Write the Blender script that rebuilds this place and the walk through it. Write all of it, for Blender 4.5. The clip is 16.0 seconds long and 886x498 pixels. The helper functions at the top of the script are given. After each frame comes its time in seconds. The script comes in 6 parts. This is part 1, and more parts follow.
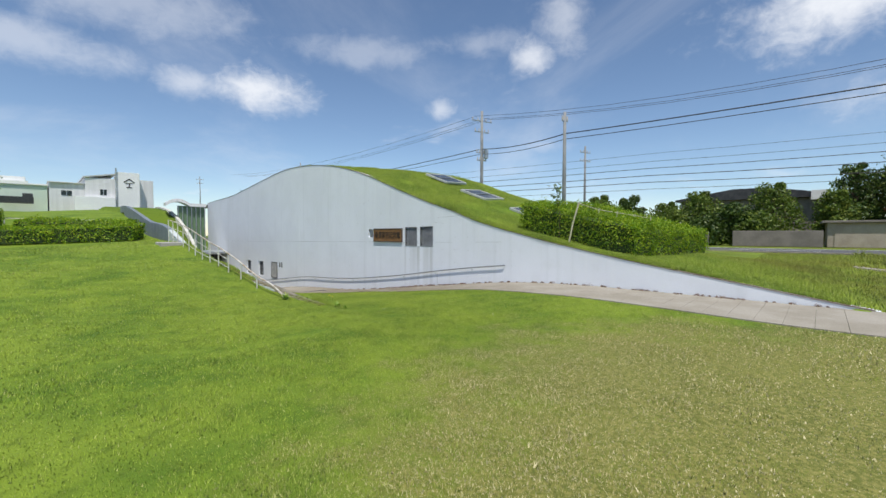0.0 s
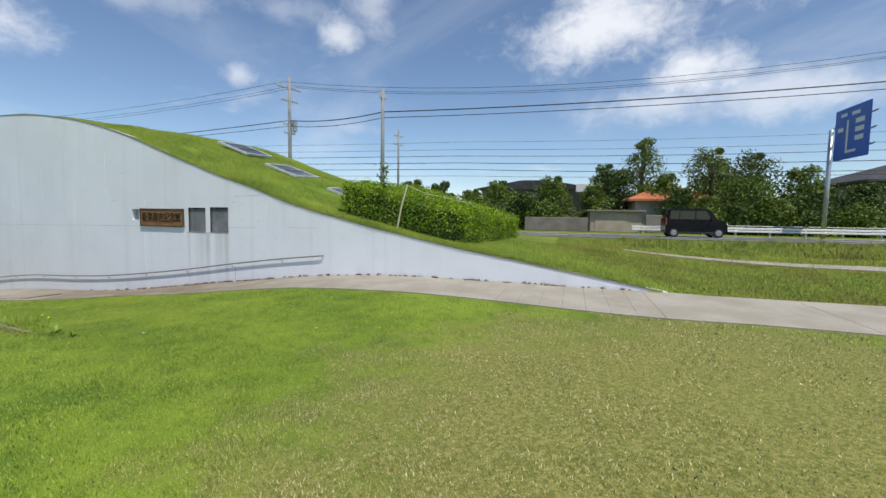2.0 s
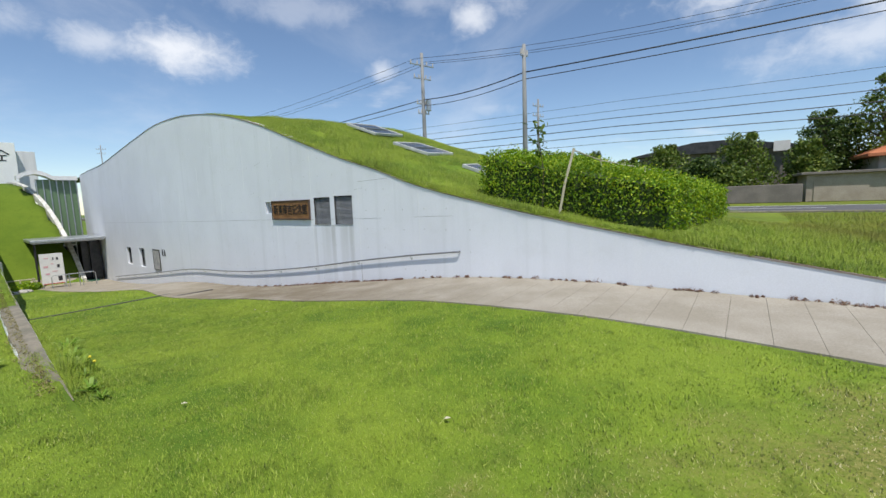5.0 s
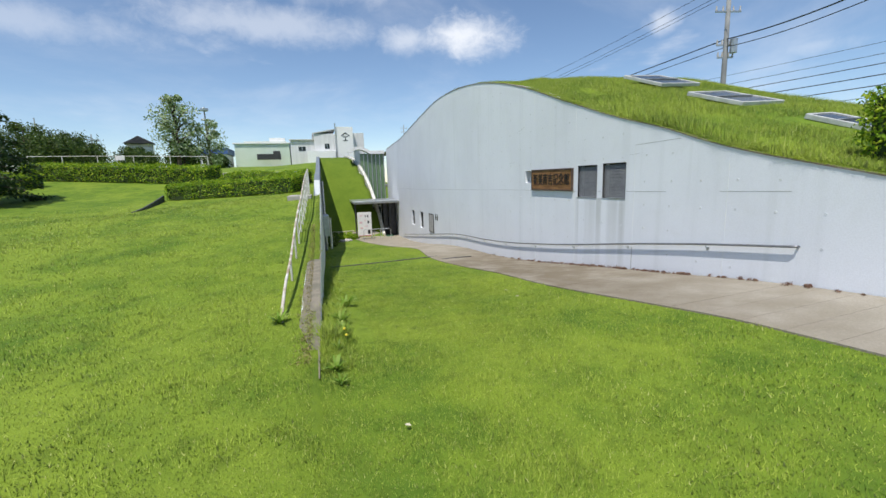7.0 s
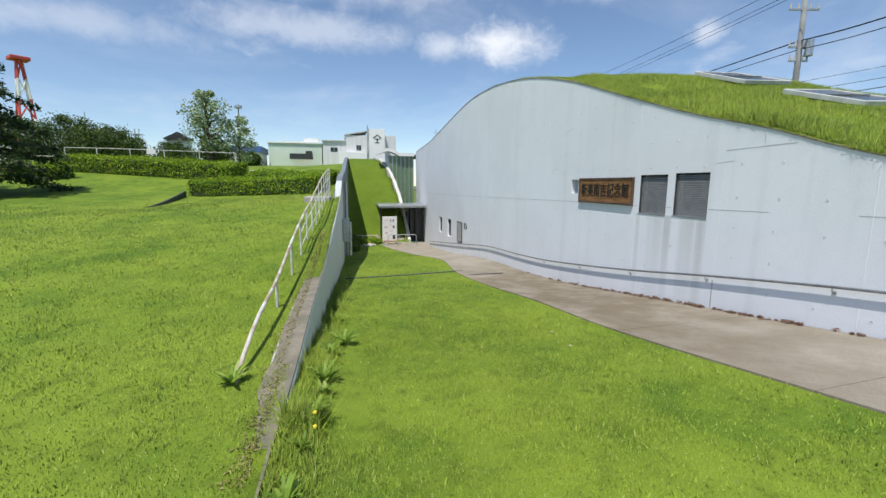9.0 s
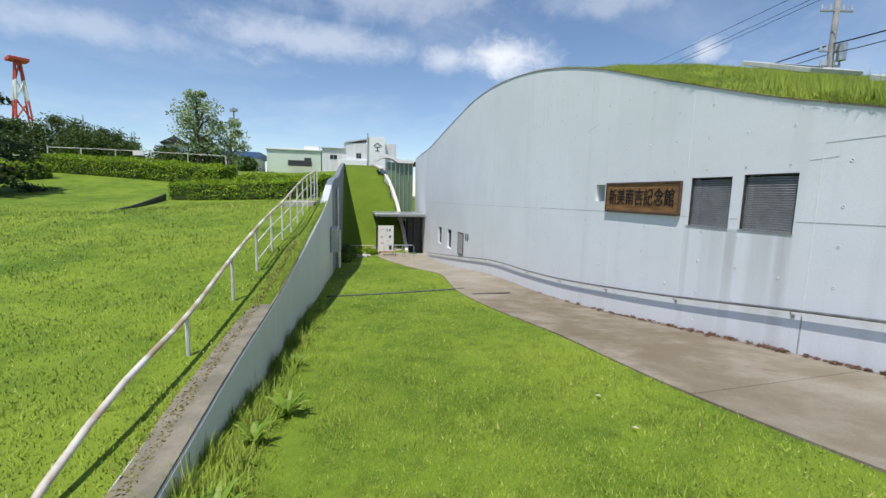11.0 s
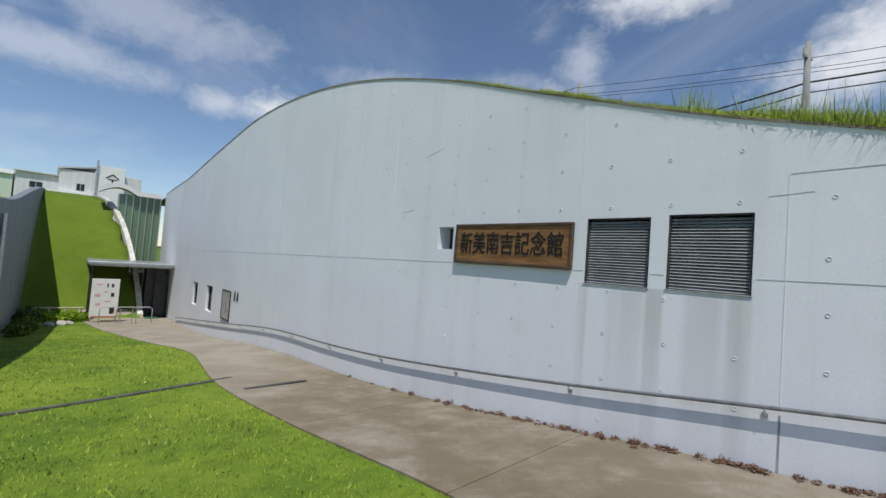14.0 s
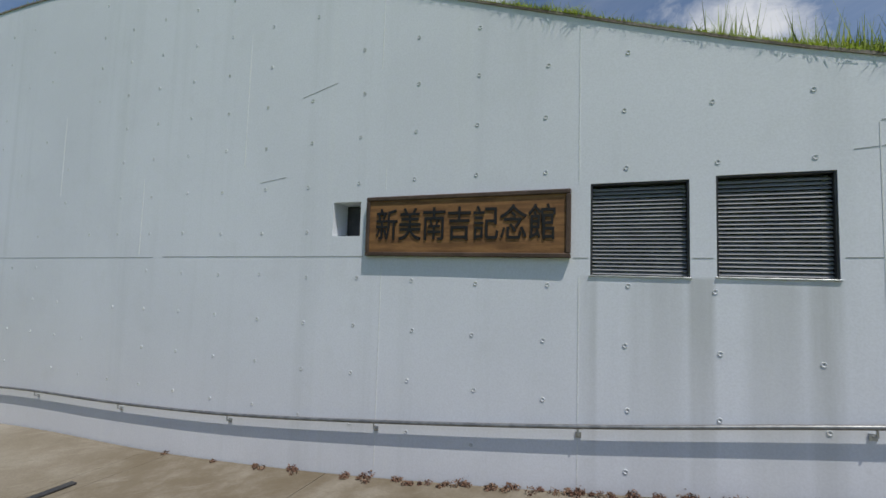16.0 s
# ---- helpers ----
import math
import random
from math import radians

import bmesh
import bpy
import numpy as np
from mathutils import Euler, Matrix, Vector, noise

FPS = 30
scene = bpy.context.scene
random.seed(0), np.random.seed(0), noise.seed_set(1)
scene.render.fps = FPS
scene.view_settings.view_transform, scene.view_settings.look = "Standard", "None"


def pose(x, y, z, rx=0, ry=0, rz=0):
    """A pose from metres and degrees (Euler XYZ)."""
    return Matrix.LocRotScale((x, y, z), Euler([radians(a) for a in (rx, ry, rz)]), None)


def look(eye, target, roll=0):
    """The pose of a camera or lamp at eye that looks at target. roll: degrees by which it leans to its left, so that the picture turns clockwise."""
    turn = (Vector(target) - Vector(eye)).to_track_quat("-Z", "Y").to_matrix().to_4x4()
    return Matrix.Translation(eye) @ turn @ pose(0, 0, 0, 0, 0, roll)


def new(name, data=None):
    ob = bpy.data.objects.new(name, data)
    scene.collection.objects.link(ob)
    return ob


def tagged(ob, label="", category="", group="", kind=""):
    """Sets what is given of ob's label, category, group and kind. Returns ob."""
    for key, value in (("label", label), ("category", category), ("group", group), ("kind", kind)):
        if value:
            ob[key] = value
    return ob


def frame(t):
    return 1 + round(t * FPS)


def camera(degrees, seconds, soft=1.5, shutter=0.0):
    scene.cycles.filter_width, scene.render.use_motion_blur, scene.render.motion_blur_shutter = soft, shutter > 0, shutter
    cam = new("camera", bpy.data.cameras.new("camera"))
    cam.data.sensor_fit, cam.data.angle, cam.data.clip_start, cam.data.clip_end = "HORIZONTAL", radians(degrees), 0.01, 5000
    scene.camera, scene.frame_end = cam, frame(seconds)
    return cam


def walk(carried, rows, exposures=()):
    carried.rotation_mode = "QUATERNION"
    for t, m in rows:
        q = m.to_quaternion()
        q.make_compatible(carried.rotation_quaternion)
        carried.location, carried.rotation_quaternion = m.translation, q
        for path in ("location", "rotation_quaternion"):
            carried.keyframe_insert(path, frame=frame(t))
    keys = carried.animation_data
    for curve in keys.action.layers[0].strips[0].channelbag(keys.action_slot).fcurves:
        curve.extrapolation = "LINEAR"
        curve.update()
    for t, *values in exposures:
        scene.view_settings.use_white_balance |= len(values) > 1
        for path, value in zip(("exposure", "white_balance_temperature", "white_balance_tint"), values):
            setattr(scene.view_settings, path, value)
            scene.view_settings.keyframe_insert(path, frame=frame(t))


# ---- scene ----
# single clouds: direction, half width, half height, strength
CLOUDS = [
    ((-0.425, 0.855, 0.292), 0.100, 0.042, 0.88),
    ((-0.520, 0.800, 0.290), 0.070, 0.030, 0.55),
    ((-0.057, 0.960, 0.276), 0.026, 0.024, 0.55),
    ((0.140, 0.920, 0.370), 0.042, 0.034, 0.72),
    ((0.195, 0.880, 0.430), 0.045, 0.060, 0.45),
    ((0.300, 0.785, 0.545), 0.100, 0.060, 0.85),
    ((0.610, 0.700, 0.380), 0.150, 0.075, 0.90),
    ((0.735, 0.505, 0.455), 0.120, 0.070, 0.95),
    ((0.750, 0.595, 0.285), 0.085, 0.048, 0.92),
    ((0.725, 0.650, 0.232), 0.140, 0.040, 0.60),
    ((0.850, 0.480, 0.230), 0.140, 0.040, 0.60),
    ((0.172, 0.965, 0.197), 0.050, 0.016, 0.30),
    ((-0.730, 0.612, 0.306), 0.220, 0.030, 0.42),
    ((-0.590, 0.700, 0.400), 0.200, 0.050, 0.34),
    ((-0.920, 0.290, 0.265), 0.200, 0.030, 0.34),
    ((-0.220, 0.897, 0.382), 0.120, 0.030, 0.30),
    ((0.020, 0.920, 0.400), 0.090, 0.028, 0.28),
]
cam = camera(92.3, 16.0)
EXPOSURES = [(0, -0.04), (5.5, 0.03), (9.0, 0.08), (12.0, 0.08), (13.0, 0.0), (14.5, -0.36), (16.0, -0.48)]
PATH = [
    (0, (0.908, -0.842, 1.776), (0.804, 1.154, 1.704), 0.1),
    (0.5, (0.84, -0.355, 1.817), (1.004, 1.636, 1.717), 0.2),
    (1, (0.716, 0.153, 1.839), (1.089, 2.114, 1.718), 0.4),
    (1.5, (0.743, 0.659, 1.839), (1.298, 2.575, 1.705), 0.5),
    (2, (0.854, 1.225, 1.854), (1.603, 3.073, 1.707), 0.9),
    (2.5, (0.928, 1.683, 1.889), (1.826, 3.462, 1.721), 1.1),
    (3, (1.109, 2.229, 1.891), (2.091, 3.962, 1.705), 1.1),
    (5.5, (1.303, 5.272, 1.86), (1.098, 7.247, 1.622), -2.6),
    (6, (1.113, 5.627, 1.838), (0.597, 7.539, 1.56), -2.6),
    (6.5, (0.93, 5.962, 1.855), (0.127, 7.767, 1.542), -2.3),
    (7, (0.766, 6.399, 1.859), (-0.213, 8.112, 1.53), -1.9),
    (7.5, (0.539, 6.747, 1.843), (-0.54, 8.398, 1.51), -1.4),
    (8, (0.299, 7.098, 1.837), (-0.816, 8.727, 1.513), -0.8),
    (8.5, (0.093, 7.569, 1.853), (-1.02, 9.2, 1.536), -0.3),
    (9, (-0.199, 7.987, 1.846), (-1.287, 9.637, 1.544), 0.3),
    (11.5, (-1.638, 10.116, 1.565), (-2.724, 11.779, 1.331), 1.8),
    (12, (-2.049, 10.594, 1.469), (-3.095, 12.286, 1.264), 2.7),
    (12.5, (-2.41, 11.053, 1.44), (-3.351, 12.812, 1.296), 3.6),
    (13, (-2.77, 11.575, 1.404), (-3.516, 13.429, 1.343), 3.9),
    (13.5, (-3.023, 12.199, 1.365), (-3.486, 14.144, 1.389), 4.0),
    (14, (-3.282, 12.806, 1.312), (-3.432, 14.799, 1.388), 4.3),
    (14.5, (-3.503, 13.48, 1.298), (-3.358, 15.472, 1.4), 4.2),
    (15, (-3.813, 14.073, 1.24), (-3.421, 16.031, 1.362), 4.1),
    (15.5, (-4.066, 14.74, 1.186), (-3.485, 16.649, 1.327), 3.8),
    (16, (-4.441, 15.345, 1.164), (-3.749, 17.217, 1.297), 1.7),
]
walk(cam, [(t, look(eye, target, roll)) for t, eye, target, roll in PATH], EXPOSURES)

# ---- world and sun ----
SUN_EL, SUN_WAY = radians(65), Vector((0.17, -0.985, 0)).normalized()
world = bpy.data.worlds.new("sky")
scene.world = world
world.use_nodes = True
wn, wl = world.node_tree.nodes, world.node_tree.links
wn.clear()
w_out = wn.new("ShaderNodeOutputWorld")
w_bg = wn.new("ShaderNodeBackground")
w_sky = wn.new("ShaderNodeTexSky")
w_sky.sky_type = "NISHITA"
w_sky.sun_disc = False
w_sky.sun_elevation = SUN_EL
w_sky.sun_rotation = math.atan2(SUN_WAY.x, SUN_WAY.y)
w_sky.air_density, w_sky.dust_density, w_sky.ozone_density = 0.92, 0.03, 2.8
w_bg.inputs["Strength"].default_value = 0.13


def wmath(op, a, b=None, c=None):
    n = wn.new("ShaderNodeMath")
    n.operation = op
    for i, v in enumerate((a, b, c)):
        if v is None:
            continue
        if isinstance(v, (int, float)):
            n.inputs[i].default_value = v
        else:
            wl.new(v, n.inputs[i])
    return n.outputs[0]


w_co = wn.new("ShaderNodeTexCoord")
w_sep = wn.new("ShaderNodeSeparateXYZ")
wl.new(w_co.outputs["Generated"], w_sep.inputs[0])
# cloud layer seen in perspective: direction divided by its height
w_h = wmath("ADD", wmath("MAXIMUM", w_sep.outputs["Z"], 0.0), 0.16)
w_comb = wn.new("ShaderNodeCombineXYZ")
wl.new(wmath("DIVIDE", w_sep.outputs["X"], w_h), w_comb.inputs[0])
wl.new(wmath("DIVIDE", w_sep.outputs["Y"], w_h), w_comb.inputs[1])


def wnoise(vec, scale, detail, rough, distort=0.0, offset=(0, 0, 0), stretch=(1, 1, 1), turn=0.0):
    m = wn.new("ShaderNodeMapping")
    m.inputs["Location"].default_value = offset
    m.inputs["Rotation"].default_value = (0, 0, turn)
    m.inputs["Scale"].default_value = stretch
    wl.new(vec, m.inputs[0])
    n = wn.new("ShaderNodeTexNoise")
    n.inputs["Scale"].default_value = scale
    n.inputs["Detail"].default_value = detail
    n.inputs["Roughness"].default_value = rough
    n.inputs["Distortion"].default_value = distort
    wl.new(m.outputs[0], n.inputs["Vector"])
    return n.outputs["Fac"]


def wramp(value, lo, hi, top=1.0):
    n = wn.new("ShaderNodeMapRange")
    n.interpolation_type = "SMOOTHSTEP"
    wl.new(value, n.inputs["Value"])
    n.inputs["From Min"].default_value, n.inputs["From Max"].default_value = lo, hi
    n.inputs["To Max"].default_value = top
    return n.outputs["Result"]


puffs = wramp(wnoise(w_comb.outputs[0], 1.1, 9, 0.56, 0.25, (3.1, 1.7, 0)), 0.60, 0.80, 0.6)
veil = wramp(wnoise(w_comb.outputs[0], 0.75, 10, 0.62, 0.5, (7.3, 2.2, 0), (1.0, 0.66, 1), 0.75), 0.44, 0.85, 0.36)
cloud = wmath("MAXIMUM", puffs, veil)
# single cumulus clouds: (direction, across, up, softness)
w_fine = wnoise(w_co.outputs["Generated"], 7.0, 8, 0.6)
w_shred = wnoise(w_co.outputs["Generated"], 24.0, 8, 0.62, 0.6, (2, 5, 1), (1.0, 1.0, 1.6))
for way, across, up, strength in CLOUDS:
    c = Vector(way).normalized()
    side = Vector((c.y, -c.x, 0)).normalized()
    high = side.cross(c)

    def wdot(v):
        n = wn.new("ShaderNodeVectorMath")
        n.operation = "DOT_PRODUCT"
        wl.new(w_co.outputs["Generated"], n.inputs[0])
        n.inputs[1].default_value = v
        return n.outputs["Value"]

    a = wmath("DIVIDE", wdot(side), across)
    b = wmath("DIVIDE", wmath("SUBTRACT", wdot(high), high.dot(c)), up)
    r = wmath("SQRT", wmath("ADD", wmath("MULTIPLY", a, a), wmath("MULTIPLY", b, b)))
    r = wmath("ADD", r, wmath("MULTIPLY", wmath("SUBTRACT", w_fine, 0.5), 2.6))
    r = wmath("ADD", r, wmath("MULTIPLY", wmath("SUBTRACT", w_shred, 0.5), 1.2))
    front = wramp(wdot(c), 0.2, 0.4)
    blob = wmath("MULTIPLY", wmath("SUBTRACT", 1.0, wramp(r, 0.0, 1.5)), front)
    cloud = wmath("MAXIMUM", cloud, wmath("MULTIPLY", blob, strength))
w_mix = wn.new("ShaderNodeMix")
w_mix.data_type = "RGBA"
wl.new(cloud, w_mix.inputs["Factor"])
wl.new(w_sky.outputs[0], w_mix.inputs["A"])
w_mix.inputs["B"].default_value = (7.4, 7.6, 8.0, 1)
wl.new(w_mix.outputs["Result"], w_bg.inputs["Color"])
wl.new(w_bg.outputs[0], w_out.inputs[0])

sun = new("sun", bpy.data.lights.new("sun", "SUN"))
sun.data.energy, sun.data.angle, sun.data.color = 4.6, radians(0.55), (1.0, 0.955, 0.88)
sun.matrix_world = look(SUN_WAY * 60 + Vector((0, 0, 60 * math.tan(SUN_EL))), (0, 0, 0))

# ---- materials ----
ROOT2 = math.sqrt(2)


class Nodes:
    """A node material under construction."""

    def __init__(self, name, rough=0.6, metal=0.0, spec=0.5):
        self.mat = bpy.data.materials.new(name)
        self.mat.use_nodes = True
        self.tree = self.mat.node_tree
        self.bsdf = self.tree.nodes["Principled BSDF"]
        self.bsdf.inputs["Roughness"].default_value = rough
        self.bsdf.inputs["Metallic"].default_value = metal
        self.bsdf.inputs["Specular IOR Level"].default_value = spec
        self.pos = self.tree.nodes.new("ShaderNodeNewGeometry").outputs["Position"]

    def link(self, a, b):
        self.tree.links.new(a, b)

    def noise(self, scale, detail=4, rough=0.55, stretch=(1, 1, 1), offset=(0, 0, 0), distort=0.0):
        m = self.tree.nodes.new("ShaderNodeMapping")
        m.inputs["Scale"].default_value = stretch
        m.inputs["Location"].default_value = offset
        self.link(self.pos, m.inputs[0])
        n = self.tree.nodes.new("ShaderNodeTexNoise")
        n.inputs["Scale"].default_value = scale
        n.inputs["Detail"].default_value = detail
        n.inputs["Roughness"].default_value = rough
        n.inputs["Distortion"].default_value = distort
        self.link(m.outputs[0], n.inputs["Vector"])
        return n.outputs["Fac"]

    def ramp(self, value, lo, hi, a=0.0, b=1.0):
        n = self.tree.nodes.new("ShaderNodeMapRange")
        n.interpolation_type = "SMOOTHSTEP"
        self.link(value, n.inputs["Value"])
        n.inputs["From Min"].default_value, n.inputs["From Max"].default_value = lo, hi
        n.inputs["To Min"].default_value, n.inputs["To Max"].default_value = a, b
        return n.outputs["Result"]

    def math(self, op, a, b=0.0):
        n = self.tree.nodes.new("ShaderNodeMath")
        n.operation = op
        for i, v in enumerate((a, b)):
            if isinstance(v, (int, float)):
                n.inputs[i].default_value = v
            else:
                self.link(v, n.inputs[i])
        return n.outputs[0]

    def mix(self, fac, a, b, mode="MIX"):
        n = self.tree.nodes.new("ShaderNodeMix")
        n.data_type, n.blend_type = "RGBA", mode
        if isinstance(fac, (int, float)):
            n.inputs["Factor"].default_value = fac
        else:
            self.link(fac, n.inputs["Factor"])
        for key, v in (("A", a), ("B", b)):
            if isinstance(v, tuple):
                n.inputs[key].default_value = (*v, 1)
            else:
                self.link(v, n.inputs[key])
        return n.outputs["Result"]

    def color(self, c):
        if isinstance(c, tuple):
            self.bsdf.inputs["Base Color"].default_value = (*c, 1)
        else:
            self.link(c, self.bsdf.inputs["Base Color"])

    def bump(self, height, strength=0.3, dist=0.01):
        n = self.tree.nodes.new("ShaderNodeBump")
        n.inputs["Strength"].default_value = strength
        n.inputs["Distance"].default_value = dist
        self.link(height, n.inputs["Height"])
        self.link(n.outputs[0], self.bsdf.inputs["Normal"])

    def rand(self):
        return self.tree.nodes.new("ShaderNodeObjectInfo").outputs["Random"]

    def island(self):
        return self.tree.nodes.new("ShaderNodeNewGeometry").outputs["Random Per Island"]


def surface(name, a, b, scale=3.0, fine=40.0, rough=0.6, metal=0.0, bump=0.15, dist=0.005, spec=0.5, stretch=(1, 1, 1)):
    """Two tones in large stains, fine grain in tone and relief."""
    n = Nodes(name, rough, metal, spec)
    big = n.ramp(n.noise(scale, 5, stretch=stretch), 0.35, 0.65)
    grain = n.noise(fine, 4, 0.6, stretch)
    c = n.mix(big, a, b)
    c = n.mix(n.ramp(grain, 0.3, 0.75, 0.0, 0.35), c, tuple(v * 0.62 for v in a))
    n.color(c)
    n.link(n.ramp(grain, 0.3, 0.7, rough * 0.85, min(1.0, rough * 1.15)), n.bsdf.inputs["Roughness"])
    n.bump(grain, bump, dist)
    return n.mat


def let_light_through(n, col, share):
    """Thin blades and leaves pass part of the light."""
    t = n.tree.nodes.new("ShaderNodeBsdfTranslucent")
    m = n.tree.nodes.new("ShaderNodeMixShader")
    m.inputs["Fac"].default_value = share
    n.link(col, t.inputs["Color"])
    n.link(n.bsdf.outputs[0], m.inputs[1])
    n.link(t.outputs[0], m.inputs[2])
    n.link(m.outputs[0], n.tree.nodes["Material Output"].inputs["Surface"])


def make_grass(name, blade=False, lush=0.0):
    n = Nodes(name, 0.62 if blade else 0.9, 0.0, 0.25)
    deep, mid, light = (0.100, 0.195, 0.014), (0.190, 0.300, 0.022), (0.285, 0.385, 0.036)
    straw, dead = (0.285, 0.255, 0.078), (0.68, 0.61, 0.36)
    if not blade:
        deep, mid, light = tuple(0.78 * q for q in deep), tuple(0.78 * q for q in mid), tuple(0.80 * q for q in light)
    big = n.ramp(n.noise(0.35, 5, 0.6), 0.38, 0.62)
    patch = n.ramp(n.noise(1.6, 6, 0.65, offset=(4, 2, 0)), 0.38, 0.64)
    c = n.mix(patch, deep, mid)
    c = n.mix(n.math("MULTIPLY", big, 0.75), c, light)
    # clumps of deeper turf between the mown runs
    clump = n.ramp(n.noise(4.5, 5, 0.65, (1.0, 0.7, 1.0), (7, 1, 0)), 0.50, 0.68)
    c = n.mix(n.math("MULTIPLY", clump, 0.65), c, tuple(0.56 * q for q in mid))
    if blade:
        tone = n.island()
        c = n.mix(n.ramp(tone, 0.25, 1.0, 0.0, 0.8), c, (0.34, 0.42, 0.065))
        c = n.mix(n.ramp(tone, 0.0, 0.25, 0.35, 0.0), c, (0.065, 0.125, 0.012))
        c = n.mix(n.ramp(tone, 0.95, 0.99, 0.0, 0.3), c, dead)
    # the worn, sun-dried stretch of the lawn
    sep = n.tree.nodes.new("ShaderNodeSeparateXYZ")
    n.link(n.pos, sep.inputs[0])
    dx = n.math("DIVIDE", n.math("SUBTRACT", sep.outputs["X"], 5.2), 5.2)
    dy = n.math("DIVIDE", n.math("SUBTRACT", sep.outputs["Y"], 2.2), 5.6)
    r = n.math("SQRT", n.math("ADD", n.math("MULTIPLY", dx, dx), n.math("MULTIPLY", dy, dy)))
    r = n.math("ADD", r, n.math("MULTIPLY", n.math("SUBTRACT", n.noise(0.9, 6, 0.65), 0.5), 1.1))
    dry = n.ramp(r, 0.68, 1.18, 1.0, 0.0)
    # thin reddish turf on the roadside bank
    bare = n.math("MULTIPLY", n.ramp(sep.outputs["X"], 9.5, 12.5), n.ramp(n.noise(0.55, 5, 0.6, offset=(2, 8, 0)), 0.36, 0.70, 0.15, 0.6))
    c = n.mix(bare, c, (0.17, 0.135, 0.03))
    # the steep slope behind the entrance carries a deeper, finer turf
    along = n.math("SUBTRACT", sep.outputs["Y"], sep.outputs["X"])
    across = n.math("ADD", sep.outputs["Y"], sep.outputs["X"])
    slope = n.math("MULTIPLY", n.ramp(along, 40.2 * ROOT2, 40.8 * ROOT2), n.ramp(across, 4.86 * ROOT2, 4.90 * ROOT2))
    c = n.mix(n.math("MULTIPLY", slope, 0.7), c, (0.095, 0.150, 0.010))
    if blade:
        c = n.mix(n.math("MULTIPLY", dry, n.ramp(tone, 0.15, 0.6, 0.35, 0.9)), c, straw)
        c = n.mix(n.math("MULTIPLY", dry, n.ramp(tone, 0.55, 0.85, 0.0, 1.0)), c, dead)
        # blades scatter the light like the turf that they stand in
        up = n.tree.nodes.new("ShaderNodeVectorMath")
        up.operation = "MULTIPLY_ADD"
        n.link(n.tree.nodes.new("ShaderNodeNewGeometry").outputs["Normal"], up.inputs[0])
        up.inputs[1].default_value, up.inputs[2].default_value = (0.45, 0.45, 0.2), (0, 0, 0.9)
        level = n.tree.nodes.new("ShaderNodeVectorMath")
        level.operation = "NORMALIZE"
        n.link(up.outputs[0], level.inputs[0])
        n.link(level.outputs[0], n.bsdf.inputs["Normal"])
        let_light_through(n, c, 0.2)
    else:
        speck = n.ramp(n.noise(22.0, 6, 0.75), 0.42, 0.60)
        c = n.mix(n.math("MULTIPLY", dry, 0.8), c, (0.128, 0.122, 0.032))
        c = n.mix(n.math("MULTIPLY", dry, speck), c, straw)
        fine = n.noise(60.0, 5, 0.7)
        c = n.mix(n.ramp(fine, 0.35, 0.7, 0.35, 0.0), c, (0.085, 0.125, 0.012))
        coarse = n.noise(9.0, 6, 0.7)
        n.bump(n.math("ADD", n.math("MULTIPLY", coarse, 0.6), n.math("MULTIPLY", fine, 0.5)), 0.45, 0.03)
    n.color(c)
    return n.mat


GRASS, BLADE = make_grass("lawn"), make_grass("grass_blades", True)


